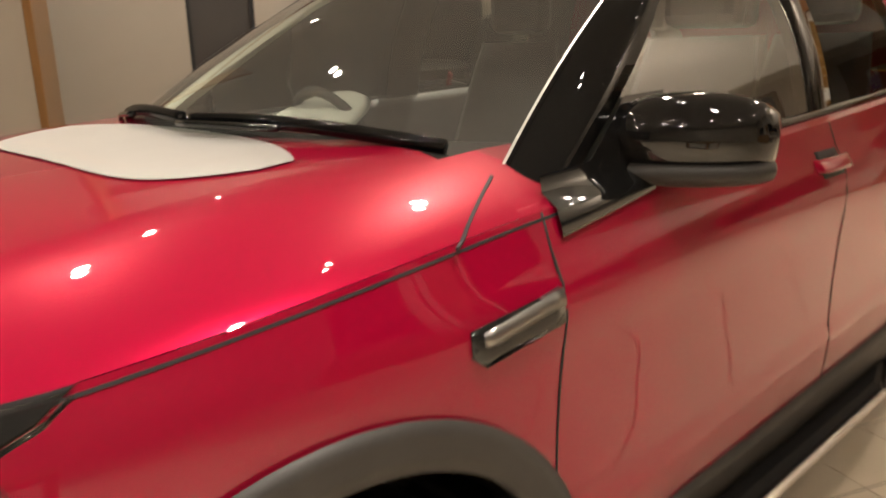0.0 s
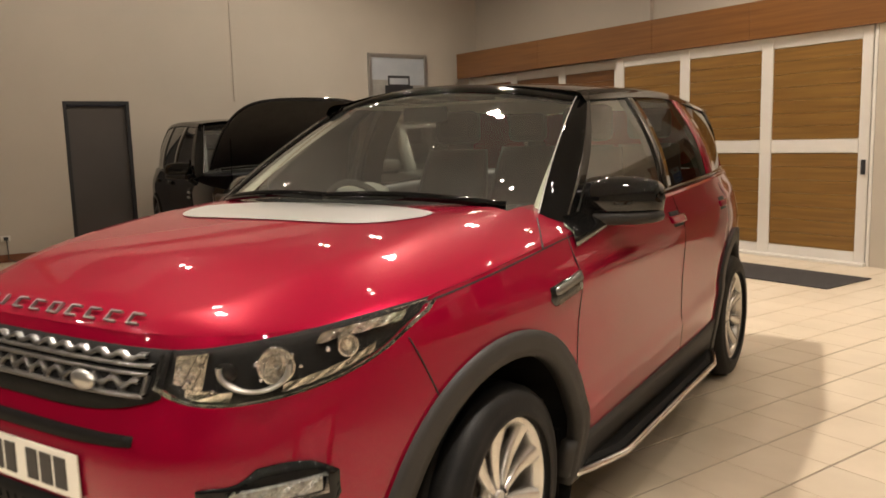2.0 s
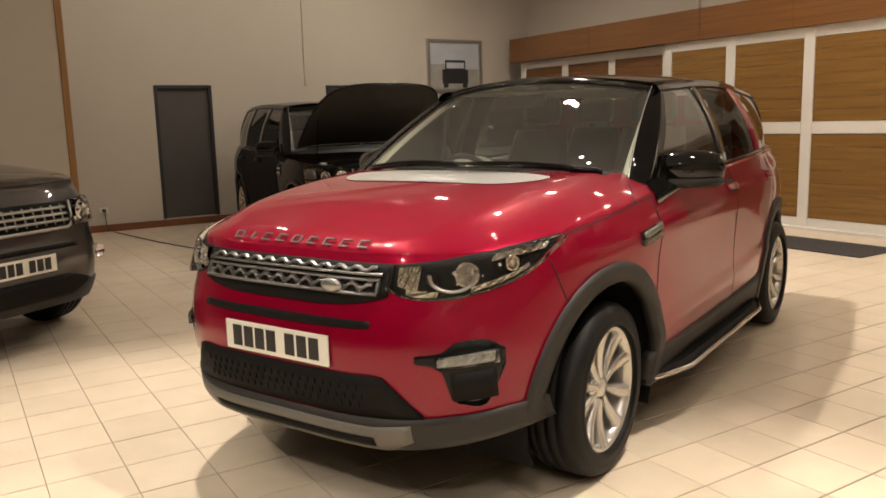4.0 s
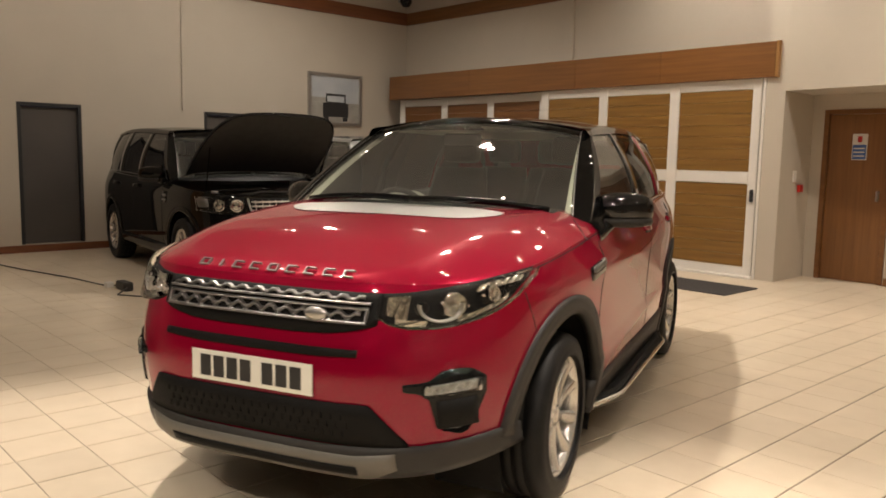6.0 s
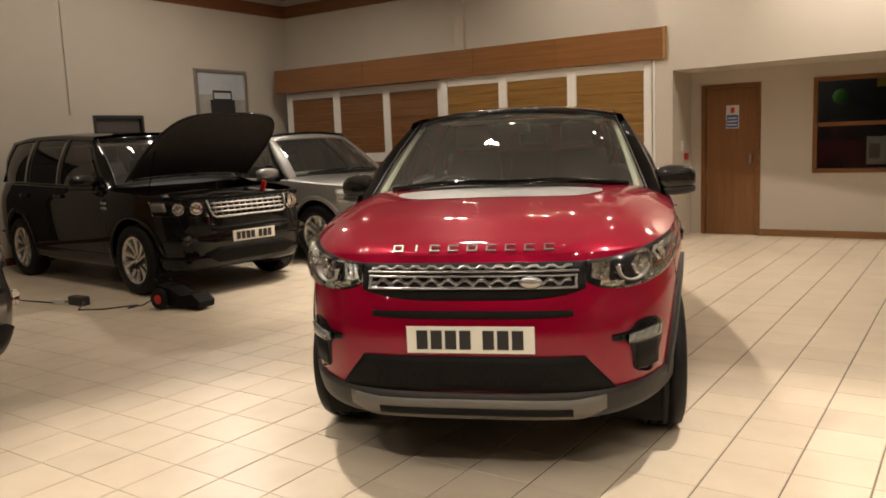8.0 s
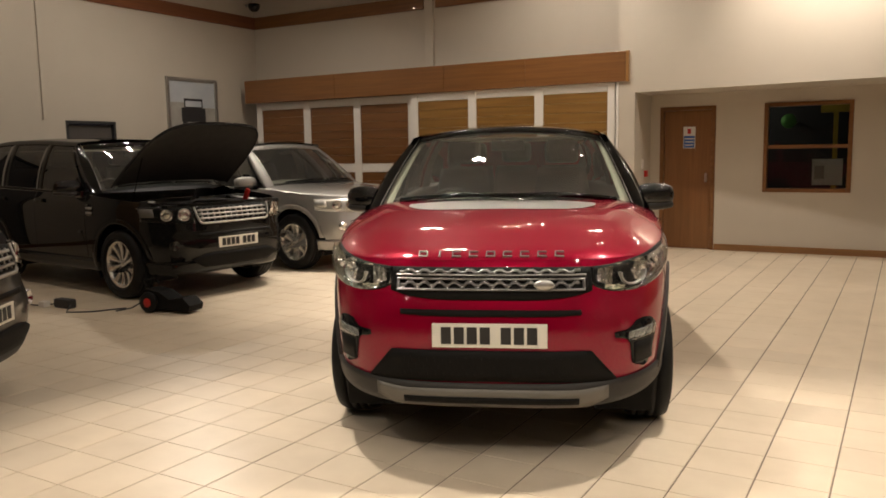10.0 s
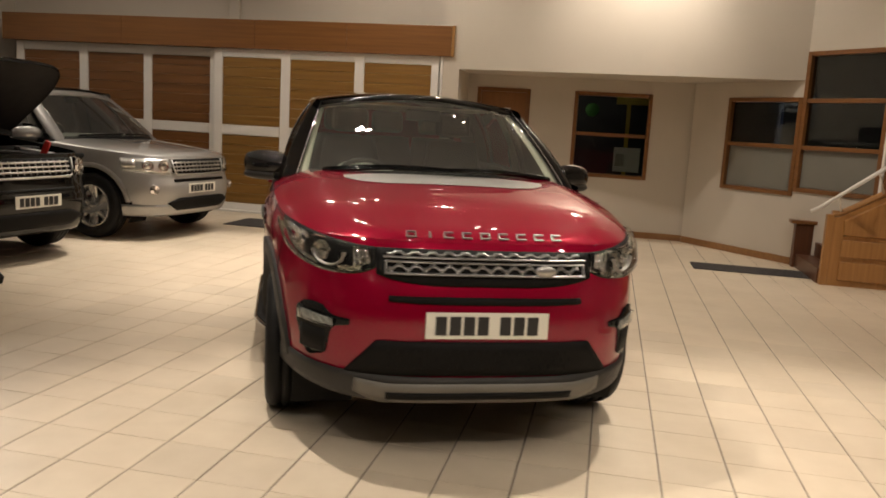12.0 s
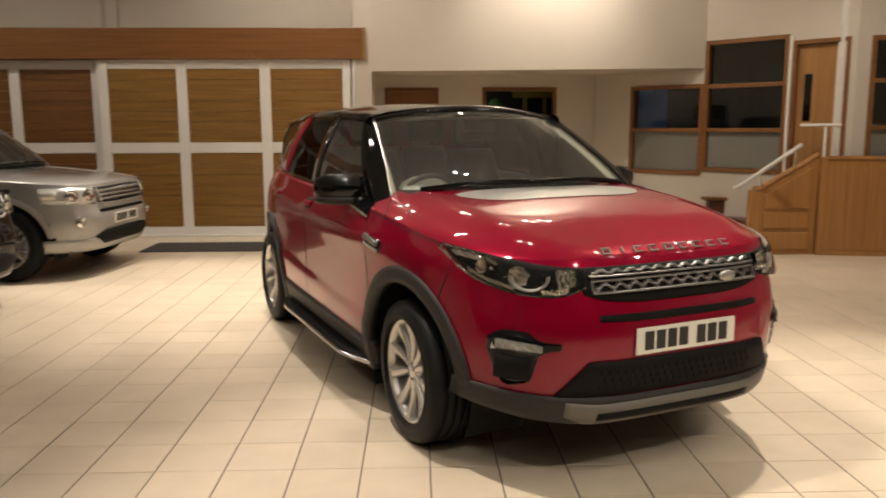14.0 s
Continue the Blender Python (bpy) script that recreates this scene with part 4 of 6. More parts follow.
        part("pillar_trim", bm, lining_mat, root, "", True)
        bm = bmesh.new()
        rows = [[sh.glassx(s * (0.972 + 0.006 * q), v, 0.016) for q in (0, 1)] for v in span(0.02, 0.98, 12)]
        sheet(bm, rows)
        part("screen_moulding", bm, SATIN, root, "bright windscreen edge strip")
    rail_y0 = front_head
    tail_y = sh.cabin[0][-1][0]
    bm = bmesh.new()
    rows = []
    for i, y in enumerate(span(0, 1, 24)):
        row = []
        for u in span(-1, 1, 16):
            y0 = sh.screen[5] + sh.screen[6] * u * u - 0.01
            yy = y0 + (tail_y - y0) * y
            rx, rz = curve_at(yy, sh.cabin[0]), curve_at(yy, sh.cabin[1])
            rise = sh.rise * (1 - abs(u) ** 2.4)
            row.append(Vector((u * rx, yy, rz + rise)))
        rows.append(row)
    sheet(bm, rows)
    part("roof", bm, roof_mat, root, "", True)

    C = sh.windows
    for s in (1, -1):
        bm = bmesh.new()
        sheet(bm, [[sh.flank(y, t, 0.004, s) for t in (0.93, 0.97, 1.0)] + [Vector((s * (curve_at(y, sh.cabin[0]) - 0.03), y, curve_at(y, sh.cabin[1]) + 0.012))] for y in span(front_head - 0.08, tail_y, 30)])
        part("roof_rail", bm, roof_mat, root, "", True)
        for n, (a0, a1, b0, b1) in enumerate(C["glass"]):
            bm = bmesh.new()
            sheet(bm, [[sh.flank((a0 + (a1 - a0) * t) * (1 - k) + (b0 + (b1 - b0) * t) * k, t, -0.006, s) for k in span(0, 1, 8)] for t in span(0.0, 0.94, 8)])
            g = part("side_window", bm, (DARKGLASS if open_bonnet else SIDEGLASS) if n == 0 else LOWGLASS if n == 1 and paint is RED else DARKGLASS, root, "tinted privacy window" if n else "", True)
            g.visible_shadow = False
        for n, (a0, a1, b0, b1, which) in enumerate(C["pillars"]):
            bm = bmesh.new()
            sheet(bm, [[sh.flank((a0 + (a1 - a0) * t) * (1 - k) + (b0 + (b1 - b0) * t) * k, t, 0.002 if 0 < k < 1 else -0.008, s) for k in (0, 0.08, 0.5, 0.92, 1)] for t in span(0, 0.96, 8)])
            lining = bmesh.new()
            sheet(lining, [[sh.flank((a0 + (a1 - a0) * t) * (1 - k) + (b0 + (b1 - b0) * t) * k, t, -0.03, s) for k in (-0.1, 0.5, 1.1)] for t in span(0, 0.96, 6)])
            part("pillar_lining", lining, LEATHER, root, "", True)
            part("side_pillar", bm, pillar_mat if which == "b" else rear_pillar, root, "", True)
        bm = bmesh.new()
        sheet(bm, [[sh.flank(y, t, o, s) for t, o in ((-0.01, 0.0), (0.0, 0.006), (0.035, 0.004), (0.04, -0.01))] for y in span(front_foot - 0.02, tail_y - 0.1, 24)])
        part("belt_moulding", bm, GLOSSBLACK, root, "", True)
    # tailgate
    bm = bmesh.new()
    rows = []
    for t in span(0, 1, 8):
        row = []
        for u in span(-1, 1, 12):
            bx, bz = sh.belt(4.2)
            rx, rz = curve_at(tail_y, sh.cabin[0]), curve_at(tail_y, sh.cabin[1])
            x = (bx + (rx - bx) * t) * u
            yy = (sh.middle + sh.lengths(1.0, 9) - 0.1) * (1 - t) + tail_y * t - 0.02 * abs(u) ** 3
            row.append(Vector((x, yy, bz + (rz - bz) * t + 0.03 * t * (1 - u * u))))
        rows.append(row)
    sheet(bm, rows)
    part("tailgate", bm, paint, root, "", True)

    # wheel wells
    for s in (1, -1):
        for y in wheels_y:
            bm = bmesh.new()
            rows = []
            for t in span(-25, 205, 22):
                c, q = math.cos(radians(t)), math.sin(radians(t))
                zz = arch_z + (arch_r + 0.025) * q
                yy = y - (arch_r + 0.025) * c
                out = abs(sh.side(yy, max(zz, 0.3)).x) - 0.004
                rows.append([Vector((s * out, yy, zz)), Vector((s * 0.5, yy, zz))])
            sheet(bm, rows)
            bm.faces.new([v for v in bm.verts if abs(abs(v.co.x) - 0.5) < 1e-5])
            part("wheel_well", bm, BLACKHOLE, root)
    return body


def arch_cladding(sh, root, mat, arch_r, arch_z, wide, off=0.014):
    for s in (1, -1):
        for y in (sh.axle, sh.axle + sh.base):
            bm = bmesh.new()

            def f(t, r, o, s=s, y=y):
                z = max(arch_z + r * math.sin(radians(t)), 0.24)
                return sh.side(min(max(y - r * math.cos(radians(t)), 0.16), sh.middle + sh.lengths(z, 9) - 0.03), z, o, s)

            slab(bm, f, span(6 if y < 2 else -15, 196, 40), arch_r, arch_r + wide, 3, off, 0.05)
            part("wheel_arch_trim", bm, mat, root, "", True)


def number_plate(root, sh, x0, x1, z0, z1, nbars):
    p = new("number_plate")
    p.parent = root
    y = min(sh.front(x, z).y for x in (x0, 0, x1) for z in (z0, z1)) - 0.004
    part("plate", boxes((x0, x1, y - 0.006, y, z0, z1), bevel=0.002), PLATE, p, "pale reflective plate")
    part("backing", boxes((x0 + 0.02, x1 - 0.02, y + 0.0005, y + 0.06, z0 + 0.01, z1 - 0.01)), BLACKHOLE, p)
    w = (x1 - x0) * 0.86 / (nbars + 0.6)
    h = z1 - z0
    for i in range(nbars):
        gap = 0.6 * w if i >= 4 else 0
        a = x0 + (x1 - x0) * 0.07 + i * w + gap
        part("character_bar", boxes((a + 0.08 * w, a + 0.86 * w, y - 0.0085, y - 0.0062, z0 + 0.15 * h, z1 - 0.15 * h)), PLATEBAR, p)


def seats_and_dash(sh, root, wheel_side=-1):
    """Dashboard, steering wheel, seats and floor, seen through the glass."""
    inn = new("interior")
    inn.parent = root
    bm = bmesh.new()
    sheet(bm, [[Vector((x, 1.28 + 0.16 * (x / 0.8) ** 2, 1.09)), Vector((x, 1.55, 1.12)), Vector((x, 1.72, 1.09)), Vector((x, 1.78, 1.0)), Vector((x, 1.7, 0.75))] for x in span(-0.78, 0.78, 14)])
    part("dashboard", bm, DASH, inn, "", True)
    bm = bmesh.new()
    pts = [(0.36 * wheel_side + 0.185 * math.cos(t), 1.86 - 0.07 * math.sin(t), 1.05 + 0.17 * math.sin(t)) for t in [2 * math.pi * i / 28 for i in range(28)]]
    tube(bm, pts, 0.016, 8, True)
    part("steering_wheel", bm, LEATHER, inn, "", True)
    if sh is red:
        bm = bmesh.new()
        lathe(bm, [(0.0, 0.03), (0.12, 0.028), (0.185, 0.014), (0.205, -0.006), (0.19, -0.012)], 28, "z")
        bmesh.ops.transform(bm, matrix=Matrix.Translation((0.36 * wheel_side, 1.76, 1.125)) @ Matrix.Rotation(radians(24), 4, "X"), verts=bm.verts)
        part("wheel_cover", bm, PALECOVER, inn, "pale protective cover on the steering wheel", True)
        part("papers", boxes((0.2, 0.62, 1.5, 1.68, 1.118, 1.128), bevel=0.004), PALECOVER, inn, "pale papers on the dashboard")
    part("steering_boss", boxes((0.36 * wheel_side - 0.09, 0.36 * wheel_side + 0.09, 1.83, 1.88, 0.98, 1.1), bevel=0.02), LEATHER, inn)
    for y0, xs in ((2.05, (-0.38, 0.38)), (2.95, (-0.4, 0.0, 0.4))):
        for x in xs:
            part("seat_cushion", boxes((x - 0.24, x + 0.24, y0, y0 + 0.5, 0.62, 0.78), bevel=0.05), SEAT, inn)
            bm = bmesh.new()
            sheet(bm, [[Vector((x + 0.245 * math.sin(a) * (1 - 0.25 * t * t), y0 + 0.52 + 0.2 * t - 0.07 * math.cos(a), 0.72 + 0.62 * t)) for a in [2 * math.pi * i / 14 for i in range(14)]] for t in span(0, 1, 8)], close=True)
            bm.faces.new([v for v in bm.verts if v.co.z > 1.335])
            part("seat_back", bm, SEAT, inn, "", True)
            part("headrest", boxes((x - 0.13, x + 0.13, y0 + 0.68, y0 + 0.78, 1.37, 1.55), bevel=0.04), SEAT, inn)
    part("cabin_floor", boxes((-0.8, 0.8, 1.3, 4.3, 0.5, 0.52)), LEATHER, inn)
    part("head_lining", boxes((-0.56, 0.56, 2.1, 4.1, 1.555, 1.565)), TRIMCREAM, inn, "pale head lining")
    part("rear_mirror", boxes((-0.11, 0.11, 1.87, 1.9, 1.47, 1.54), bevel=0.01), GLOSSBLACK, inn)
    for s in (1, -1):
        bm = bmesh.new()
        rows = []
        for y in span(1.42, 4.25, 20):
            p = sh.flank(y, 0.0, -0.012, s)
            rows.append([p + Vector((0, 0, 0.006)), p + Vector((-s * 0.03, 0, 0.002)), p + Vector((-s * 0.05, 0, -0.03)), Vector((p.x - s * 0.05, y, 0.5))])
        sheet(bm, rows)
        part("door_lining", bm, LEATHER, inn, "", True)


def door_mirror(sh, root, mat, s, y=1.64, z=1.115, out=0.85):
    m = new("door_mirror")
    m.parent = root
    cx, cy, cz = s * (out + 0.10), y + 0.09, z + 0.046

    def shell(z_scale, x_half, grow, low):
        rows = []
        for i in range(11):
            f = i / 10
            t = math.pi * f
            r = max(math.sin(t), 0.0) ** 0.45 if 0 < f < 1 else 0.02
            r *= 1 - 0.18 * f
            x = cx - s * x_half * math.cos(t)
            row = []
            for k in range(18):
                a = 2 * math.pi * k / 18
                dy, dz = math.cos(a), math.sin(a)
                row.append(Vector((x, cy + 0.45 * abs(x - cx + s * x_half) - 0.05 + (0.105 * dy if dy < 0 else 0.04 * dy) * r * grow, cz + low + z_scale * dz * r)))
            rows.append(row)
        bm = bmesh.new()
        sheet(bm, rows, close=True)
        return bm

    part("housing", shell(0.09, 0.125, 1.0, 0.012), mat, m, "", True)
    part("lower_shell", shell(0.036, 0.124, 0.97, -0.05), CLADDING, m, "grey lower shell", True)
    bm = bmesh.new()
    rows = []
    for i in range(7):
        f = i / 6
        c = Vector((s * (out - 0.04), y + 0.0, z - 0.01)).lerp(Vector((cx, cy - 0.02, cz - 0.05)), f)
        rows.append([c + Vector((0, 0.045 * math.cos(a), 0.022 * math.sin(a))) for a in [2 * math.pi * k / 10 for k in range(10)]])
    sheet(bm, rows, close=True)
    part("arm", bm, GLOSSBLACK, m, "", True)
    if y > 1.6:
        bm = bmesh.new()
        rows = []
        for u in span(1.374, 1.66, 12):
            top, (bx, bz) = curve_at(u, sh.top), sh.belt(u)
            low = 1.04 + 0.13 * (u - 1.374)
            rows.append([sh.side(u, low, -0.006, s), sh.side(u, low + 0.003, 0.008, s), sh.side(u, (low + top) / 2, 0.009, s), sh.side(u, top, 0.009, s), Vector((s * (bx + 0.006), u, bz + 0.008)), sh.flank(u, 0.08, 0.008, s)])
        sheet(bm, rows)
        part("base_plate", bm, GLOSSBLACK, m, "", True)
    part("foot", boxes((s * out - 0.05, s * out + 0.02, y - 0.10, y + 0.06, z - 0.06, z + 0.02), bevel=0.018), GLOSSBLACK, m)
    bm = bmesh.new()
    rows = [[sh.flank(1.47 + 0.62 * t + (0.10 + 0.06 * (1 - t)) * k, t, 0.004, s) for k in (0, 0.5, 1)] for t in span(0, 0.3, 5)]
    sheet(bm, rows)
    part("sail_panel", bm, GLOSSBLACK, m, "", True)

# ---- the red car ----
RED_AT = Matrix.Rotation(radians(23), 4, "Z")
red = Shape(
    width=[(0.2, 0.89), (0.30, 0.905), (0.42, 0.925), (0.55, 0.931), (0.70, 0.933), (0.84, 0.940), (0.91, 0.944), (0.96, 0.938), (1.02, 0.922), (1.08, 0.902), (1.15, 0.875)],
    nose=[(0.2, 0.16), (0.30, 0.075), (0.36, 0.045), (0.45, 0.035), (0.56, 0.015), (0.66, 0.008), (0.74, 0.02), (0.82, 0.05), (0.90, 0.085), (0.96, 0.11), (1.02, 0.15)],
    tail=[(0.2, 4.42), (0.35, 4.52), (0.6, 4.57), (0.8, 4.55), (1.0, 4.50), (1.15, 4.44)],
    top=[(0.09, 0.975), (0.2, 0.975), (0.4, 0.985), (0.7, 1.02), (1.0, 1.055), (1.3, 1.085), (1.6, 1.10), (2.2, 1.115), (3.0, 1.14), (3.8, 1.165), (4.5, 1.16)],
    crown=[(0.11, 0.977), (0.15, 0.998), (0.2, 1.018), (0.3, 1.045), (0.5, 1.098), (0.8, 1.143), (1.1, 1.172), (1.4, 1.19)],
    power=4.0, screen=(1.16, 0.24, 1.17, 0.045, 0.795, 2.0, 0.10, 1.625, 0.635),
    cabin=([(1.3, 0.67), (1.9, 0.655), (2.2, 0.655), (2.8, 0.655), (3.4, 0.635), (4.25, 0.58)], [(1.3, 1.56), (1.9, 1.56), (2.2, 1.58), (2.7, 1.602), (3.3, 1.6), (4.25, 1.54)]),
)
red.drop, red.rise, red.ridge = 0.07, 0.062, 0.74


def flank_crease(y, z):
    """Shoulder crease rising to the tail, and a faint flare above the sill."""
    fade = max(0.0, min(1.0, (y - 1.0) / 0.35, (4.35 - y) / 0.35))
    d = z - (0.955 + 0.045 * (y - 1.2))
    e = z - (0.50 + 0.05 * (y - 1.5))
    return fade * (0.012 * math.exp(-((d / 0.03) ** 2 if d > 0 else (d / 0.09) ** 2)) + 0.008 * math.exp(-((e / 0.02) ** 2 if e > 0 else (e / 0.1) ** 2)))


red.crease = flank_crease
red.windows = {"glass": [(1.41, 2.08, 2.50, 2.50), (2.60, 2.60, 3.36, 3.26), (3.58, 3.42, 4.3, 4.1)],
               "pillars": [(2.48, 2.48, 2.62, 2.62, "b"), (3.34, 3.24, 3.60, 3.44, "c"), (4.27, 4.08, 4.42, 4.25, "b")]}
red_car = thing("red_car", RED_AT, "glossy metallic red compact SUV with black roof on showroom tiles", "car")
ARCH_R, ARCH_Z = 0.440, 0.352
car_body(red, red_car, RED, ARCH_R, ARCH_Z, roof_mat=GLOSSBLACK, front_mat=PILLARBLACK)
arch_cladding(red, red_car, CLADDING, ARCH_R - 0.01, ARCH_Z, 0.075)
seats_and_dash(red, red_car)
for s in (1, -1):
    for y in (red.axle, red.axle + red.base):
        wheel(Matrix.Translation((s * (0.792 if y < 2 else 0.81), y, 0.348)) @ Matrix.Rotation(0 if s > 0 else math.pi, 4, "Z"), 0.348, 0.228, 5, red_car, 0.725)
    door_mirror(red, red_car, GLOSSBLACK, s)


def on_front(name, xs, lo, hi, mat, parent, off=0.004, depth=0.03, nv=4, label="", smooth=True, sh=red):
    bm = bmesh.new()
    slab(bm, lambda u, v, o: sh.front(u, v, o), xs, lo, hi, nv, off, depth)
    return part(name, bm, mat, parent, label, smooth)


def on_side(name, ys, lo, hi, mat, parent, s, off=0.004, depth=0.03, nv=3, label="", smooth=True, sh=red):
    bm = bmesh.new()
    slab(bm, lambda u, v, o: sh.side(u, v, o, s), ys, lo, hi, nv, off, depth)
    return part(name, bm, mat, parent, label, smooth)


# lower bumper: dark band, black intake, silver skid plate
on_front("bumper_lower", span(-0.825, 0.825, 60), lambda x: 0.292 + 0.075 * (abs(x) / 0.885) ** 3, lambda x: 0.415 + 0.03 * (abs(x) / 0.885) ** 2, CLADDING, red_car, 0.012, 0.06)
on_front("lower_intake", span(-0.57, 0.57, 40), 0.425, lambda x: 0.575 if abs(x) < 0.455 else 0.575 - (abs(x) - 0.455) / 0.115 * 0.14, BLACKHOLE, red_car, 0.008, 0.04, 3, "black mesh lower intake")
for r in range(3):
    for i in range(22):
        x = -0.4 + i * 0.036 + (0.018 if r % 2 else 0)
        p = red.front(x, 0.465 + r * 0.032, 0.010)
        part("intake_mesh_bar", boxes((x - 0.004, x + 0.004, p.y - 0.002, p.y + 0.004, p.z - 0.011, p.z + 0.011)), BLACKHOLE, red_car)
skid = on_front("skid_plate", span(-0.53, 0.53, 40), lambda x: 0.298 if abs(x) < 0.44 else 0.298 + (abs(x) - 0.44) * 0.5, lambda x: 0.39 if abs(x) < 0.40 else 0.39 + (abs(x) - 0.40) * 0.12, SKIDGREY, red_car, 0.018, 0.05, 3, "satin silver skid plate")
on_front("skid_slot", span(-0.40, 0.40, 24), 0.315, lambda x: 0.35, BLACKHOLE, red_car, 0.021, 0.02, 1, "dark slot in the skid plate")
# slim slot below the grille
on_front("bumper_slot", span(-0.41, 0.41, 30), lambda x: 0.730 + 0.008 * (abs(x) / 0.41) ** 3, lambda x: 0.760, BLACKHOLE, red_car, 0.005, 0.03, 1, "thin black bumper slot")
number_plate(red_car, red, -0.26, 0.26, 0.591, 0.702, 7)

# grille
grille = new("grille")
grille.parent = red_car
on_front("surround", span(-0.46, 0.46, 36), lambda x: 0.802 + 0.04 * (abs(x) / 0.46) ** 4, 0.945, BLACKHOLE, grille, 0.006, 0.04)


def grille_strip(name, pts, z_half, off, label=""):
    """A narrow metal strip following (x, z) points on the nose."""
    bm = bmesh.new()
    rows = []
    for i, (x, z) in enumerate(pts):
        a, b = pts[max(i - 1, 0)], pts[min(i + 1, len(pts) - 1)]
        d = Vector((b[0] - a[0], b[1] - a[1], 0)).normalized()
        n = Vector((-d.y, d.x, 0)) * z_half
        rows.append([red.front(x + n.x * k, z + n.y * k, off + o) for k, o in ((-1, -0.012), (-0.9, 0.0), (0, 0.002), (0.9, 0.0), (1, -0.012))])
    sheet(bm, rows)
    return part(name, bm, GRILLEMETAL, grille, label, True)


def grille_wave(z, amp, half, cells, flip=1):
    """Honeycomb web: a stepped wave with short ties."""
    pts = []
    pitch = 2 * half / cells
    for i in range(cells):
        x = -half + pitch * i
        pts += [(x + pitch * k, z + flip * amp * v) for k, v in ((0.02, -1), (0.32, -1), (0.5, 1), (0.82, 1))]
    return grille_strip("web", pts, 0.0062, 0.016), pitch


for z0, z1, half in ((0.845, 0.9, 0.425), (0.908, 0.942, 0.43)):
    grille_strip("bar", [(x, z0 + 0.004) for x in span(-half, half, 30)], 0.0045, 0.021, "satin grille bar")
    if z0 < 0.9:
        grille_strip("bar", [(x, z1 - 0.005) for x in span(-half, half, 30)], 0.0048, 0.021, "satin grille bar")
        for x in (-half + 0.004, half - 0.004):
            grille_strip("end_bar", [(x, z0 + 0.008), (x, z1 - 0.009)], 0.005, 0.02)
    zm, amp = ((z0 + z1) / 2, 0.0058) if z0 < 0.9 else (z0 + 0.019, 0.005)
    web, pitch = grille_wave(zm, amp, half - 0.012, 12)
    for i in range(12):
        x = -half + 0.012 + pitch * i
        grille_strip("tie", [(x + 0.17 * pitch, zm - amp), (x + 0.17 * pitch, z0 + 0.004)], 0.0095, 0.015)
        grille_strip("tie", [(x + 0.66 * pitch, zm + amp), (x + 0.66 * pitch, z1 - 0.004)], 0.0095, 0.015)
bm = bmesh.new()
lathe(bm, [(0.0, -0.012), (0.03, -0.011), (0.037, -0.006), (0.04, 0.0), (0.0, 0.003)], 28, "y")
for v in bm.verts:
    v.co = Vector((v.co.x * 1.15, v.co.y, v.co.z * 0.6)) + red.front(0.245, 0.871, 0.028)
part("badge", bm, SATIN, grille, "small oval badge, plain", True)
# row of nine raised bonnet badges, plain frames and bars
badge = new("bonnet_lettering")
badge.parent = red_car
for i in range(9):
    x = -0.315 + 0.63 * i / 8
    z0, z1, hw = 0.978, 1.012, 0.021
    y0 = red.bonnet(x, 0.155).y
    bm = bmesh.new()
    if i == 1:
        box(bm, x - 0.004, x + 0.004, -0.004, 0.004, -0.017, 0.017)
    else:
        for p in ((x - hw, x + hw, -0.004, 0.004, 0.012, 0.017), (x - hw, x + hw, -0.004, 0.004, -0.017, -0.012), (x - hw, x - hw + 0.0055, -0.004, 0.004, -0.0119, 0.0119)):
            box(bm, *p)
        if i in (0, 4):
            box(bm, x + hw - 0.0055, x + hw, -0.004, 0.004, -0.0119, 0.0119)
    tilt = Matrix.Translation((0, 0.142, 1.0)) @ Matrix.Rotation(radians(-50), 4, "X")
    for v in bm.verts:
        v.co = tilt @ v.co
        v.co.y += red.front(x, 0.975).y - red.front(0, 0.975).y
    part("raised_badge", bm, LETTERS, badge)

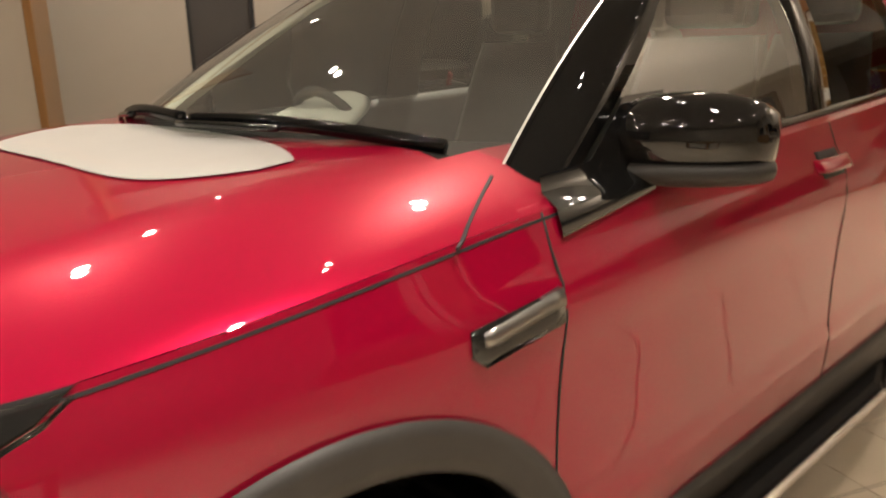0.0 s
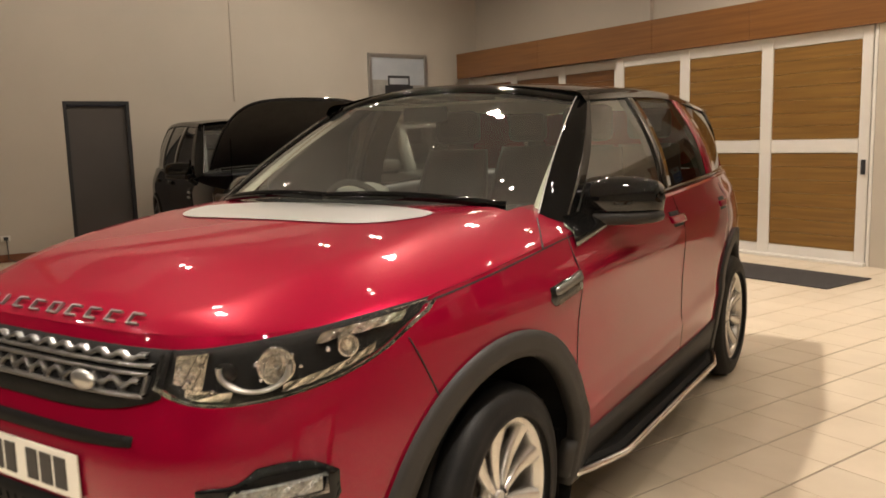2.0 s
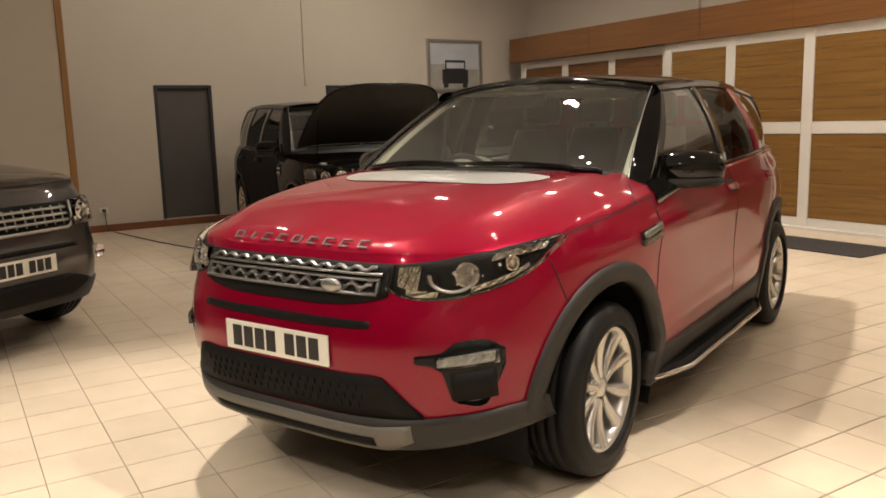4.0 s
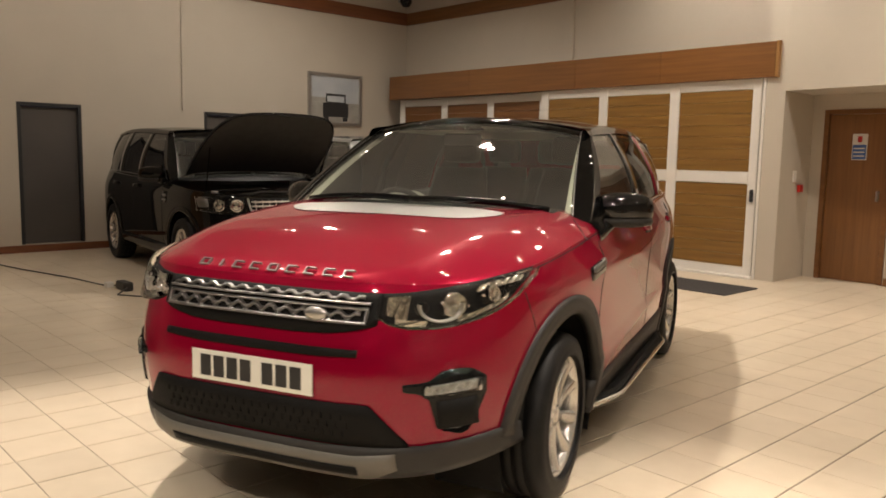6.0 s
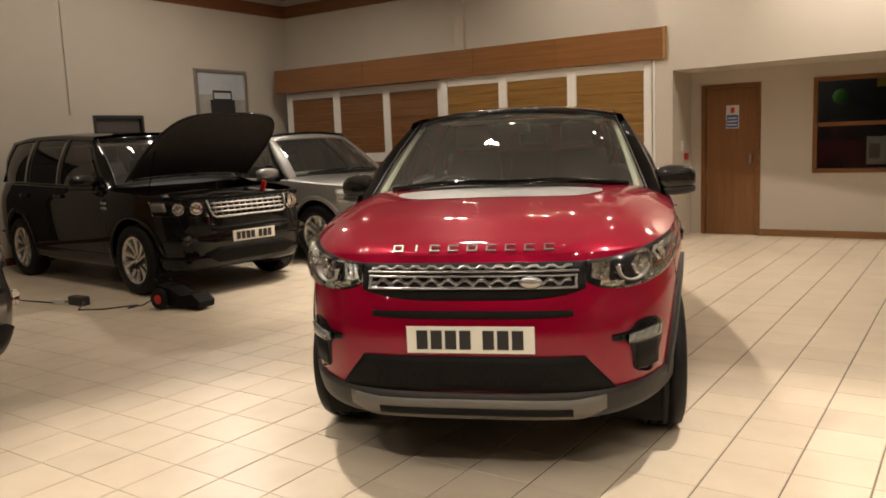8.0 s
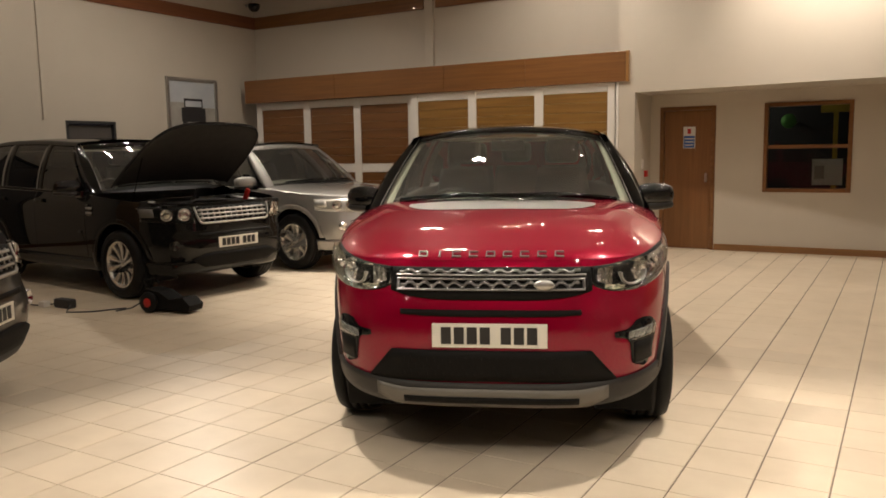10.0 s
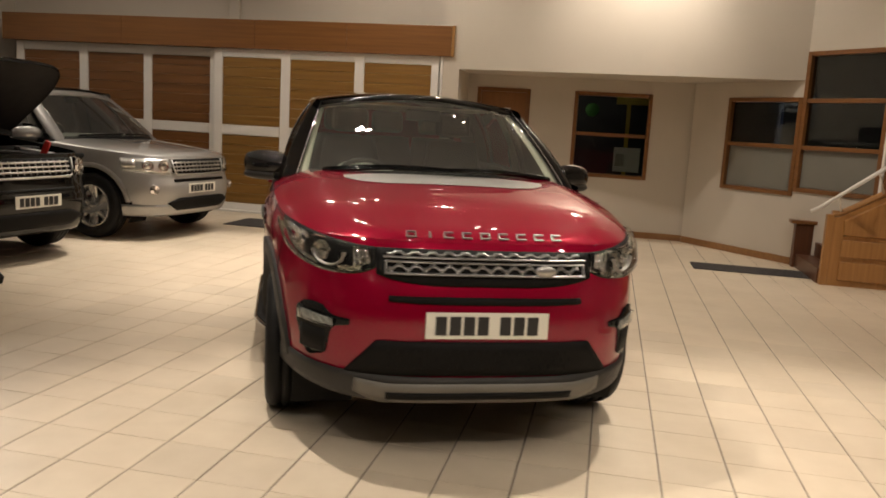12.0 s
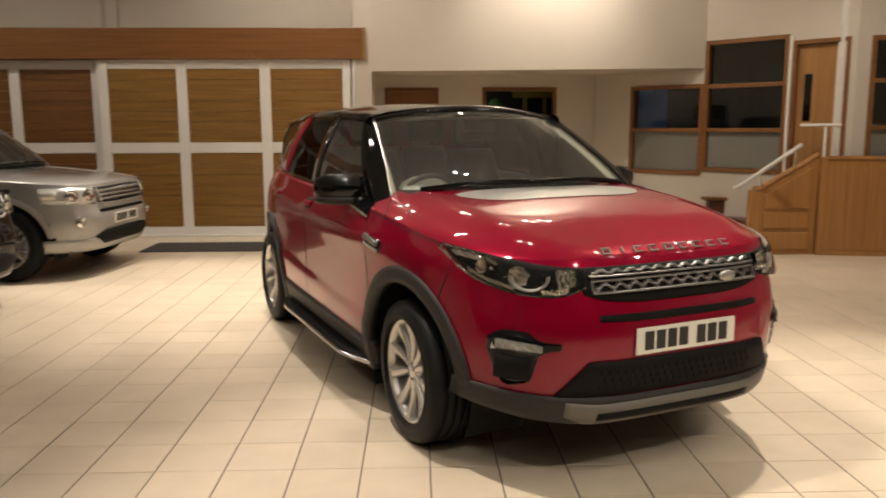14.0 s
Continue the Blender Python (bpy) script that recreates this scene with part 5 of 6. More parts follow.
# lamps, fog pockets
LAMP_END = 0.83
for s in (1, -1):
    lampu = new("headlight")
    lampu.parent = red_car

    def arc(k):
        # runs outwards round the corner
        return s * (0.455 + (LAMP_END - 0.455) * (1 - (1 - k) ** 1.7))

    def hi(x):
        k = (abs(x) - 0.455) / (LAMP_END - 0.455)
        return 0.945 + 0.065 * k ** 1.6

    def lo(x):
        k = (abs(x) - 0.455) / (LAMP_END - 0.455)
        return curve_at(k, [(0, 0.866), (0.15, 0.842), (0.32, 0.831), (0.58, 0.838), (0.8, 0.868), (0.93, 0.915), (1.0, 0.978)])

    xs = [arc(k / 30) for k in range(31)]
    on_front("housing", xs, lo, hi, BLACKHOLE, lampu, 0.002, 0.03, 5)
    lens = on_front("lens", xs, lambda x: lo(x) + 0.006, lambda x: hi(x) - 0.004, LENS, lampu, 0.034, 0.028, 5, "clear lamp lens")
    lens.visible_shadow = False
    def fluted(name, xs, lo, hi, mat, parent, off, amp, label="", n=3):
        """A reflector pressed into small facets."""
        bm = bmesh.new()
        rows = []
        for i, x in enumerate(xs):
            a, b = lo(x), hi(x)
            rows.append([red.front(x, a + (b - a) * j / n, off + amp * (((i * 7 + j * 5) % 4) / 3 - 0.5)) for j in range(n + 1)])
        sheet(bm, rows)
        for q in (lambda i: rows[i][0], lambda i: rows[i][n]):
            sheet(bm, [[q(i), q(i) + Vector((0, 0.012, 0))] for i in range(len(rows))])
        return part(name, bm, mat, parent, label, False)

    def turned(k, dz, off):
        x = s * (0.455 + 0.393 * k)
        c = red.front(x, (lo(x) + hi(x)) / 2 + dz, off)
        nrm = (red.front(x, c.z, off + 0.05) - c).normalized()
        return Matrix.Translation(c) @ Vector((0, -1, 0)).rotation_difference(nrm).to_matrix().to_4x4()

    # open light ring, projector and small reflector bowl
    bm = bmesh.new()
    rows = []
    for i in range(33):
        a = radians(172 + 196 * i / 32)
        rows.append([(q * 0.082 * math.cos(a), d, 0.014 + q * 0.056 * math.sin(a)) for q, d in ((1.0, 0.004), (1.0, -0.014), (0.95, -0.018), (0.86, -0.012), (0.84, 0.004))])
    sheet(bm, [[Vector(p) for p in r] for r in rows])
    bmesh.ops.transform(bm, matrix=turned(0.47, -0.004, 0.008), verts=bm.verts)
    part("ring", bm, SATIN, lampu, "open silver light ring", True)
    bm = bmesh.new()
    lathe(bm, [(0.0, -0.012), (0.014, -0.010), (0.022, -0.003), (0.026, 0.004)], 24, "y")
    bmesh.ops.transform(bm, matrix=turned(0.34, 0.004, 0.010), verts=bm.verts)
    part("projector", bm, GLOSSBLACK, lampu, "", True)
    bm = bmesh.new()
    lathe(bm, [(0.0, 0.004), (0.010, 0.006), (0.025, 0.0), (0.038, -0.009), (0.042, -0.008), (0.044, 0.004)], 14, "y")
    bmesh.ops.transform(bm, matrix=turned(0.55, 0.006, 0.012), verts=bm.verts)
    part("bowl", bm, LAMPCHROME, lampu, "small chrome reflector bowl", False)
    bm = bmesh.new()
    lathe(bm, [(0.0, -0.014), (0.006, -0.012), (0.008, 0.004)], 12, "y")
    bmesh.ops.transform(bm, matrix=turned(0.55, 0.006, 0.012), verts=bm.verts)
    part("bulb", bm, CHROME, lampu, "", True)
    bm = bmesh.new()
    lathe(bm, [(0.0, 0.004), (0.012, 0.004), (0.022, -0.006), (0.026, -0.006), (0.028, 0.004)], 14, "y")
    bmesh.ops.transform(bm, matrix=turned(0.78, 0.004, 0.012), verts=bm.verts)
    part("bowl", bm, LAMPCHROME, lampu, "", False)
    # small chrome domes added to catch spotlight glints inside the lamp
    for k, dz, r in ((0.10, 0.012, 0.006), (0.16, -0.012, 0.007), (0.22, 0.020, 0.006), (0.30, -0.030, 0.005), (0.47, 0.018, 0.007), (0.50, -0.018, 0.005), (0.60, 0.022, 0.006), (0.64, -0.008, 0.005), (0.72, 0.012, 0.007), (0.80, 0.006, 0.005)):
        bm = bmesh.new()
        lathe(bm, [(0.0, -r)] + [(r * math.sin(a), -r * math.cos(a)) for a in (0.35, 0.7, 1.05, 1.4)] + [(r, 0.004)], 14, "y")
        bmesh.ops.transform(bm, matrix=turned(k, dz, 0.013), verts=bm.verts)
        part("glint_dome", bm, CHROME, lampu, "", True)
    fluted("inner_reflector", span(s * 0.482, s * 0.55, 12), lambda x: lo(x) + 0.028, lambda x: hi(x) - 0.010, LAMPCHROME, lampu, 0.010, 0.010)
    fluted("outer_reflector", [arc(k / 60) for k in range(31, 51)], lambda x: hi(x) - 0.034, lambda x: hi(x) - 0.012, LAMPCHROME, lampu, 0.012, 0.008, "faceted outer reflector")
    fluted("middle_facets", [arc(k / 30) for k in range(3, 9)], lambda x: lo(x) + 0.010, lambda x: lo(x) + 0.030, LAMPCHROME, lampu, 0.009, 0.008)
    fluted("lower_facets", [arc(k / 60) for k in range(26, 46)], lambda x: lo(x) + 0.012, lambda x: lo(x) + 0.030, LAMPCHROME, lampu, 0.008, 0.006)
    # fog pocket
    fog = new("fog_lamp")
    fog.parent = red_car
    fx = span(s * 0.562, s * 0.767, 14)

    def fk(x):
        return (abs(x) - 0.562) / 0.205

    on_front("pocket", fx, lambda x: curve_at(fk(x), [(0, 0.628), (0.35, 0.595), (0.42, 0.50), (0.55, 0.475), (0.8, 0.47), (1, 0.60)]), lambda x: curve_at(fk(x), [(0, 0.65), (0.38, 0.662), (0.5, 0.69), (0.85, 0.69), (1, 0.655)]), PILLARBLACK, fog, 0.006, 0.03, 4)
    fluted("lamp", span(s * 0.622, s * 0.747, 16), lambda x: 0.612 + 0.006 * fk(x), lambda x: 0.636 + 0.016 * fk(x), FOGGLASS, fog, 0.010, 0.004, "slim faceted fog lamp", 3)
    cover = on_front("cover", span(s * 0.617, s * 0.752, 10), lambda x: 0.607 + 0.006 * fk(x), lambda x: 0.640 + 0.018 * fk(x), LENS, fog, 0.020, 0.014, 2, "clear lamp cover")
    cover.visible_shadow = False
    on_front("blank", span(s * 0.652, s * 0.747, 8), 0.488, 0.59, BLACKHOLE, fog, 0.009, 0.02, 2)
    # sill, step board, shut lines, handles, vents
    on_side("sill_trim", span(red.axle + 0.40, red.axle + red.base - 0.40, 30), 0.27, lambda y: 0.395 + 0.02 * (y - 1.3), CLADDING, red_car, s, 0.008, 0.05)
    step = new("side_step")
    step.parent = red_car
    bm = bmesh.new()
    rows = []
    for k in span(0, 1, 24):
        y = 1.36 + 1.86 * k
        outx = 0.86 + 0.11 * min(1, 6 * k, 6 * (1 - k)) ** 0.7
        rows.append([Vector((s * x, y, z)) for x, z in ((0.80, 0.235), (0.80, 0.275), (outx - 0.02, 0.285), (outx, 0.272), (outx, 0.25), (outx - 0.03, 0.235))])
    sheet(bm, rows, close=True)
    part("tread_board", bm, BLACKHOLE, step, "black ribbed tread board", False)
    bm = bmesh.new()
    pts = [(s * (0.872 + 0.112 * min(1, 6 * k, 6 * (1 - k)) ** 0.7), 1.35 + 1.88 * k, 0.262) for k in span(0, 1, 30)]
    tube(bm, pts, 0.013, 8)
    part("edge_tube", bm, CHROME, step, "bright metal edge tube", True)
    for k in range(3):
        part("bracket", boxes((min(s * 0.6, s * 0.82), max(s * 0.6, s * 0.82), 1.6 + 0.65 * k, 1.64 + 0.65 * k, 0.24, 0.265)), BLACKHOLE, step)
    for y0, y1 in ((1.345, 1.365), (2.52, 2.56)):
        on_side("shut_line", [y0 - 0.0025, y0 + 0.0025], 0.42, lambda y: curve_at(y, red.top) - 0.002, GAPSHADE, red_car, s, 0.0015, 0.004, 12)
    bm = bmesh.new()
    slab(bm, lambda u, v, o: red.side(u + (0.12 if v < 0.6 else 0.12 - (v - 0.6) * 0.02) * 0, v, o, s), [3.42, 3.425], 0.62, 1.13, 8, 0.0015, 0.004)
    part("shut_line", bm, GAPSHADE, red_car)
    # seam between bumper and wing, from the lamp to the arch
    bm = bmesh.new()
    slab(bm, lambda u, v, o: red.side(0.535 + 0.10 * u + v, 0.925 - 0.20 * u, o, s), span(0, 1, 8), -0.002, 0.002, 1, 0.0015, 0.004)
    part("shut_line", bm, GAPSHADE, red_car)
    # bonnet line along the flank and up to the screen
    bm = bmesh.new()
    slab(bm, lambda u, v, o: red.bonnet(s * (0.905 - 0.115 * u + v), 1.14 + 0.20 * u, o), span(0, 1, 10), -0.003, 0.003, 1, 0.0015, 0.004)
    part("shut_line", bm, GAPSHADE, red_car)
    bm = bmesh.new()
    slab(bm, lambda u, v, o: red.side(u, curve_at(u, red.top) - 0.012 + v, o, s), span(0.60, 1.40, 24), -0.0022, 0.0022, 1, 0.0015, 0.004)
    part("shut_line", bm, GAPSHADE, red_car)
    for y in (2.36, 3.22):
        h = new("door_handle")
        h.parent = red_car
        bm = bmesh.new()
        slab(bm, lambda u, v, o: red.side(u, v, o + 0.012 * math.sin(math.pi * min(max((u - y) / 0.2, 0), 1)) ** 0.5, s), span(y, y + 0.2, 12), 1.015, 1.045, 3, 0.006, 0.02)
        part("grip", bm, RED, h, "", True)
        # flat near-black patch for the shade behind the grip
        on_side("cup_shade", span(y + 0.02, y + 0.15, 6), 0.998, 1.062, GAPSHADE, h, s, 0.001, 0.004)
    vent = new("side_vent")
    vent.parent = red_car
    bm = bmesh.new()
    slab(bm, lambda u, v, o: red.side(1.14 + u * 0.195, 0.898 + 0.03 * u + v * (0.05 - 0.006 * u), o, s), span(0, 1, 8), lambda u: 0.2 if u < 0.1 else -0.28, 1.0, 3, 0.007, 0.02)
    part("frame", bm, GLOSSBLACK, vent, "", True)
    bm = bmesh.new()
    slab(bm, lambda u, v, o: red.side(1.16 + u * 0.172, 0.916 + 0.03 * u + v * 0.028, o, s), span(0, 1, 8), lambda u: 0.3 if u < 0.1 else 0.08, 1.0, 2, 0.013, 0.02)
    part("blade", bm, GRILLEMETAL, vent, "satin grey vent blade", True)
    bm = bmesh.new()
    box(bm, min(s * 0.62, s * 0.85), max(s * 0.62, s * 0.85), red.axle + 0.43, red.axle + 0.45, 0.18, 0.42)
    part("mud_flap", bm, RUBBER, red_car)

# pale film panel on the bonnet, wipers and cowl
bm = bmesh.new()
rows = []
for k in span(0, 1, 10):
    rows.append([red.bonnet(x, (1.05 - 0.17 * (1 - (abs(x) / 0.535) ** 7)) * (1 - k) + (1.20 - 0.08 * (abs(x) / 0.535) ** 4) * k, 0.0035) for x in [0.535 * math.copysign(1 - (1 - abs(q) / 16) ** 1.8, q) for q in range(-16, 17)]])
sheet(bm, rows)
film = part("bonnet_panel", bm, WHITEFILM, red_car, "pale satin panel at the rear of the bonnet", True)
bm = bmesh.new()
sheet(bm, [[Vector((x, 1.20 + 0.14 * (x / 0.76) ** 2, red.bonnet(x, 1.2).z - 0.01)), Vector((x, 1.26 + 0.2 * (x / 0.76) ** 2, 1.145 - 0.03 * (x / 0.76) ** 2)), Vector((x, 1.32 + 0.2 * (x / 0.76) ** 2, 1.17))] for x in span(-0.76, 0.76, 20)])
part("cowl", bm, BLACKHOLE, red_car, "", True)
for x0, x1 in ((-0.62, 0.05), (0.02, 0.66)):
    w = new("wiper")
    w.parent = red_car
    bm = bmesh.new()
    tube(bm, [red.glassx(x / 0.775, 0.045 + 0.02 * math.sin(math.pi * (x - x0) / (x1 - x0)), 0.022) for x in span(x0, x1, 12)], 0.015, 8)
    part("blade", bm, PILLARBLACK, w, "", True)
    bm = bmesh.new()
    tube(bm, [red.glassx(x / 0.775, 0.02 + 0.035 * (x - x0) / (x1 - x0), 0.032) for x in span(x0 + 0.02, (x0 + x1) / 2, 8)], 0.008, 6)
    part("arm", bm, GLOSSBLACK, w, "", True)

# ---- the other vehicles ----
def second_shape(dz=0.0):
    """A squarer SUV with a raked tail; dz lifts its bonnet, belt and screen."""
    sh = Shape(
        width=[(0.2, 0.88), (0.30, 0.90), (0.45, 0.925), (0.6, 0.935), (0.8, 0.94), (0.92, 0.938), (1.0, 0.925), (1.1, 0.89), (1.2, 0.86)],
        nose=[(0.2, 0.14), (0.32, 0.05), (0.45, 0.01), (0.6, 0.0), (0.7, 0.03), (0.85, 0.06), (0.95, 0.09), (1.05, 0.14)],
        tail=[(0.2, 4.4), (0.35, 4.47), (0.6, 4.5), (0.9, 4.48), (1.15, 4.42)],
        top=[(y, z + dz) for y, z in ((0.08, 0.985), (0.3, 1.0), (0.7, 1.03), (1.1, 1.06), (1.5, 1.08), (2.5, 1.10), (3.5, 1.12), (4.5, 1.13))],
        crown=[(y, z + dz) for y, z in ((0.08, 0.99), (0.13, 1.015), (0.2, 1.03), (0.4, 1.06), (0.8, 1.10), (1.3, 1.14))],
        middle=2.25, power=5.0, axle=0.80, base=2.66, cowl=1.22,
        screen=(1.10, 0.18, 1.14 + dz, 0.04, 0.80, 1.85, 0.10, 1.645 + 0.7 * dz, 0.62),
        cabin=([(1.2, 0.68), (1.9, 0.66), (2.8, 0.665), (3.6, 0.65), (4.12, 0.61)], [(y, z + 0.7 * dz) for y, z in ((1.2, 1.63), (1.9, 1.64), (2.7, 1.675), (3.5, 1.675), (4.12, 1.635))]),
    )
    sh.windows = {"glass": [(1.42, 1.99, 2.38, 2.38), (2.48, 2.48, 3.2, 3.2), (3.34, 3.34, 4.2, 3.95)],
                  "pillars": [(2.36, 2.36, 2.5, 2.5, "b"), (3.18, 3.18, 3.36, 3.36, "b"), (4.17, 3.92, 4.38, 4.12, "c")]}
    sh.header = 0.89
    return sh


def other_car(name, label, m, paint, sh, rim_spokes, style, open_bonnet=False, lower=CLADDING, grille_mat=SATIN, dz=0.0, rim_r=0.66, lamp_mat=None):
    root = thing(name, m, label, "car", "parked cars")
    car_body(sh, root, paint, 0.42, 0.38, open_bonnet, pillar_mat=GLOSSBLACK, front_mat=paint, lining_mat=LEATHER)
    arch_cladding(sh, root, lower, 0.41, 0.38, 0.05, 0.012)
    seats_and_dash(sh, root)
    for s in (1, -1):
        for y in (sh.axle, sh.axle + sh.base):
            wheel(Matrix.Translation((s * 0.81, y, 0.362)) @ Matrix.Rotation(0 if s > 0 else math.pi, 4, "Z"), 0.362, 0.225, rim_spokes, root, rim_r, style)
        door_mirror(sh, root, paint, s, 1.52, 1.10 + dz, 0.87)
        lampu = new("headlight")
        lampu.parent = root
        xs = [s * (0.50 + 0.352 * (1 - (1 - k / 16) ** 1.6)) for k in range(17)]
        lo = lambda x: 0.79 + dz + 0.03 * ((abs(x) - 0.5) / 0.352) ** 2
        on_front("housing", xs, lo, 0.965 + dz, lamp_mat or BLACKHOLE, lampu, 0.002, 0.03, 4, sh=sh)
        for xk, r in ((0.585, 0.06), (0.725, 0.056)):
            c = sh.front(s * xk, 0.882 + dz, 0.01)
            nrm = (sh.front(s * xk, 0.882 + dz, 0.05) - c).normalized()
            rot = Vector((0, -1, 0)).rotation_difference(nrm).to_matrix().to_4x4()
            bm = bmesh.new()
            lathe(bm, [(0.0, -0.004), (r * 0.4, -0.01), (r * 0.45, 0.0), (r * 0.8, -0.004), (r, -0.016), (r + 0.006, 0.0)], 28, "y")
            bmesh.ops.transform(bm, matrix=Matrix.Translation(c) @ rot, verts=bm.verts)
            part("reflector", bm, CHROME, lampu, "", True)
        on_front("corner_lamp", [x for x in xs if abs(x) > 0.79], lambda x: 0.86 + dz, 0.945 + dz, lamp_mat or GRILLEMETAL, lampu, 0.010, 0.02, 2, sh=sh)
        lens = on_front("lens", xs, lambda x: lo(x) + 0.004, 0.962 + dz, LENS, lampu, 0.03, 0.027, 4, sh=sh)
        lens.visible_shadow = False
        c = sh.front(s * 0.70, 0.575, 0.012)
        bm = bmesh.new()
        lathe(bm, [(0.0, -0.004), (0.035, -0.006), (0.043, -0.02), (0.05, -0.02), (0.055, 0.02)], 24, "y", c)
        part("fog_lamp", bm, GLOSSBLACK if lower == BLACKPAINT else CHROME, root, "round fog lamp", True)
        on_side("sill_trim", span(sh.axle + 0.38, sh.axle + sh.base - 0.38, 20), 0.27, 0.40, lower, root, s, 0.010, 0.05, sh=sh)
        for y0 in (1.36, 2.42):
            on_side("shut_line", [y0 - 0.003, y0 + 0.003], 0.42, lambda y: curve_at(y, sh.top), GAPSHADE, root, s, 0.0015, 0.004, 8, sh=sh)
        for y in (2.2, 3.1):
            on_side("door_handle", span(y, y + 0.19, 6), 0.985 + dz, 1.02 + dz, paint, root, s, 0.025, 0.03, sh=sh)
        vent = new("side_vent")
        vent.parent = root
        on_side("frame", span(1.2, 1.32, 4), 0.86 + dz, 0.98 + dz, GLOSSBLACK, vent, s, 0.006, 0.02, sh=sh)
        for k in range(2):
            on_side("blade", span(1.21, 1.31, 4), 0.88 + dz + 0.05 * k, 0.90 + dz + 0.05 * k, SATIN, vent, s, 0.014, 0.012, 1, sh=sh)
    on_front("bumper_lower", span(-0.88, 0.88, 50), 0.27, 0.40, lower, root, 0.012, 0.06, sh=sh)
    on_front("lower_intake", span(-0.56, 0.56, 30), lambda x: 0.33 if abs(x) < 0.42 else 0.33 + (abs(x) - 0.42) * 0.6, lambda x: 0.475 if abs(x) < 0.40 else 0.475 - (abs(x) - 0.40) * 0.35, BLACKHOLE, root, 0.017, 0.03, sh=sh)
    on_front("bumper_slot", span(-0.47, 0.47, 24), 0.655, 0.685, BLACKHOLE, root, 0.004, 0.02, 1, sh=sh)
    grille = new("grille")
    grille.parent = root
    on_front("surround", span(-0.47, 0.47, 24), lambda x: 0.79 + dz + 0.03 * abs(x), 0.955 + dz, BLACKHOLE, grille, 0.006, 0.03, sh=sh)
    for z in (0.826 + dz, 0.868 + dz, 0.91 + dz):
        on_front("bar", span(-0.44, 0.44, 24), z, z + 0.016, grille_mat, grille, 0.02, 0.02, 1, "bright grille bar", sh=sh)
    bm = bmesh.new()
    tube(bm, [sh.front(-0.475, 0.955 + dz, 0.018), sh.front(-0.462, 0.86 + dz, 0.02), sh.front(-0.44, 0.80 + dz, 0.022)] + [sh.front(x, 0.785 + dz, 0.024) for x in span(-0.41, 0.41, 10)] + [sh.front(0.44, 0.80 + dz, 0.022), sh.front(0.462, 0.86 + dz, 0.02), sh.front(0.475, 0.955 + dz, 0.018)], 0.011, 8)
    part("frame", bm, SATIN, grille, "bright U-shaped grille frame", True)
    for i in range(12):
        x = -0.4 + 0.8 * i / 11
        on_front("upright", [x - 0.004, x + 0.004], 0.81 + dz, 0.935 + dz, grille_mat, grille, 0.014, 0.01, 1, sh=sh)
    number_plate(root, sh, -0.26, 0.26, 0.52, 0.631, 7)
    bm = bmesh.new()
    sheet(bm, [[Vector((x, 1.12 + 0.1 * (x / 0.76) ** 2, 1.09 + dz)), Vector((x, 1.24 + 0.16 * (x / 0.76) ** 2, 1.135 + dz))] for x in span(-0.78, 0.78, 16)])
    part("cowl", bm, BLACKHOLE, root, "", True)
    for x0, x1 in ((-0.6, 0.0), (0.05, 0.62)):
        bm = bmesh.new()
        tube(bm, [sh.glassx(x / 0.78, 0.05, 0.02) for x in span(x0, x1, 8)], 0.01, 6)
        part("wiper", bm, BLACKHOLE, root, "", True)
    return root


def placed(x, y, turn):
    return Matrix.Translation((x, y, 0)) @ Matrix.Rotation(radians(turn), 4, "Z")


black_shape = second_shape()
black_car = other_car("black_car", "black SUV with its bonnet raised, parked by the wall", placed(-4.55, 3.05, 84), BLACKPAINT, black_shape, 5, "twin", True, BLACKPAINT, rim_r=0.68)
# engine bay under the raised bonnet
part("engine_bay", boxes((-0.78, 0.78, 0.2, 1.15, 0.80, 0.82)), BLACKHOLE, black_car)
part("engine_cover", boxes((-0.3, 0.35, 0.35, 0.95, 0.82, 0.97), bevel=0.03), CLADDING, black_car)
part("slam_panel", boxes((-0.74, 0.74, 0.16, 0.26, 0.94, 0.985), bevel=0.01), BLACKHOLE, black_car)
for x, y, w in ((-0.62, 0.6, 0.1), (0.58, 0.55, 0.13), (0.5, 0.85, 0.09)):
    part("reservoir", boxes((x - w, x + w, y - 0.1, y + 0.1, 0.82, 0.98), bevel=0.03), CLADDING, black_car)
for pts, r, m in (([(-0.5, 0.3, 0.93), (-0.2, 0.42, 1.0), (0.1, 0.34, 0.99), (0.45, 0.3, 0.94)], 0.022, CLADDING), ([(0.2, 0.9, 0.99), (0.45, 0.7, 1.01), (0.6, 0.4, 0.96)], 0.018, METAL), ([(-0.6, 0.85, 0.98), (-0.3, 1.0, 1.0), (0.2, 1.05, 1.0)], 0.012, CLADDING)):
    bm = bmesh.new()
    tube(bm, pts, r, 8)
    part("hose", bm, m, black_car, "", True)
part("battery", boxes((0.42, 0.7, 0.66, 0.84, 0.985, 1.02), bevel=0.01), CLADDING, black_car)
bm = bmesh.new()
lathe(bm, [(0.0, 0.03), (0.035, 0.03), (0.04, 0.0), (0.0, 0.0)], 16, "z", (-0.62, 0.6, 0.98))
part("filler_cap", bm, METAL, black_car, "", True)
bm = bmesh.new()
tube(bm, [(-0.55, 1.05, 1.0), (-0.62, 0.72, 1.46)], 0.006, 6)
part("bonnet_stay", bm, BLACKHOLE, black_car)

silver_shape = second_shape(-0.05)
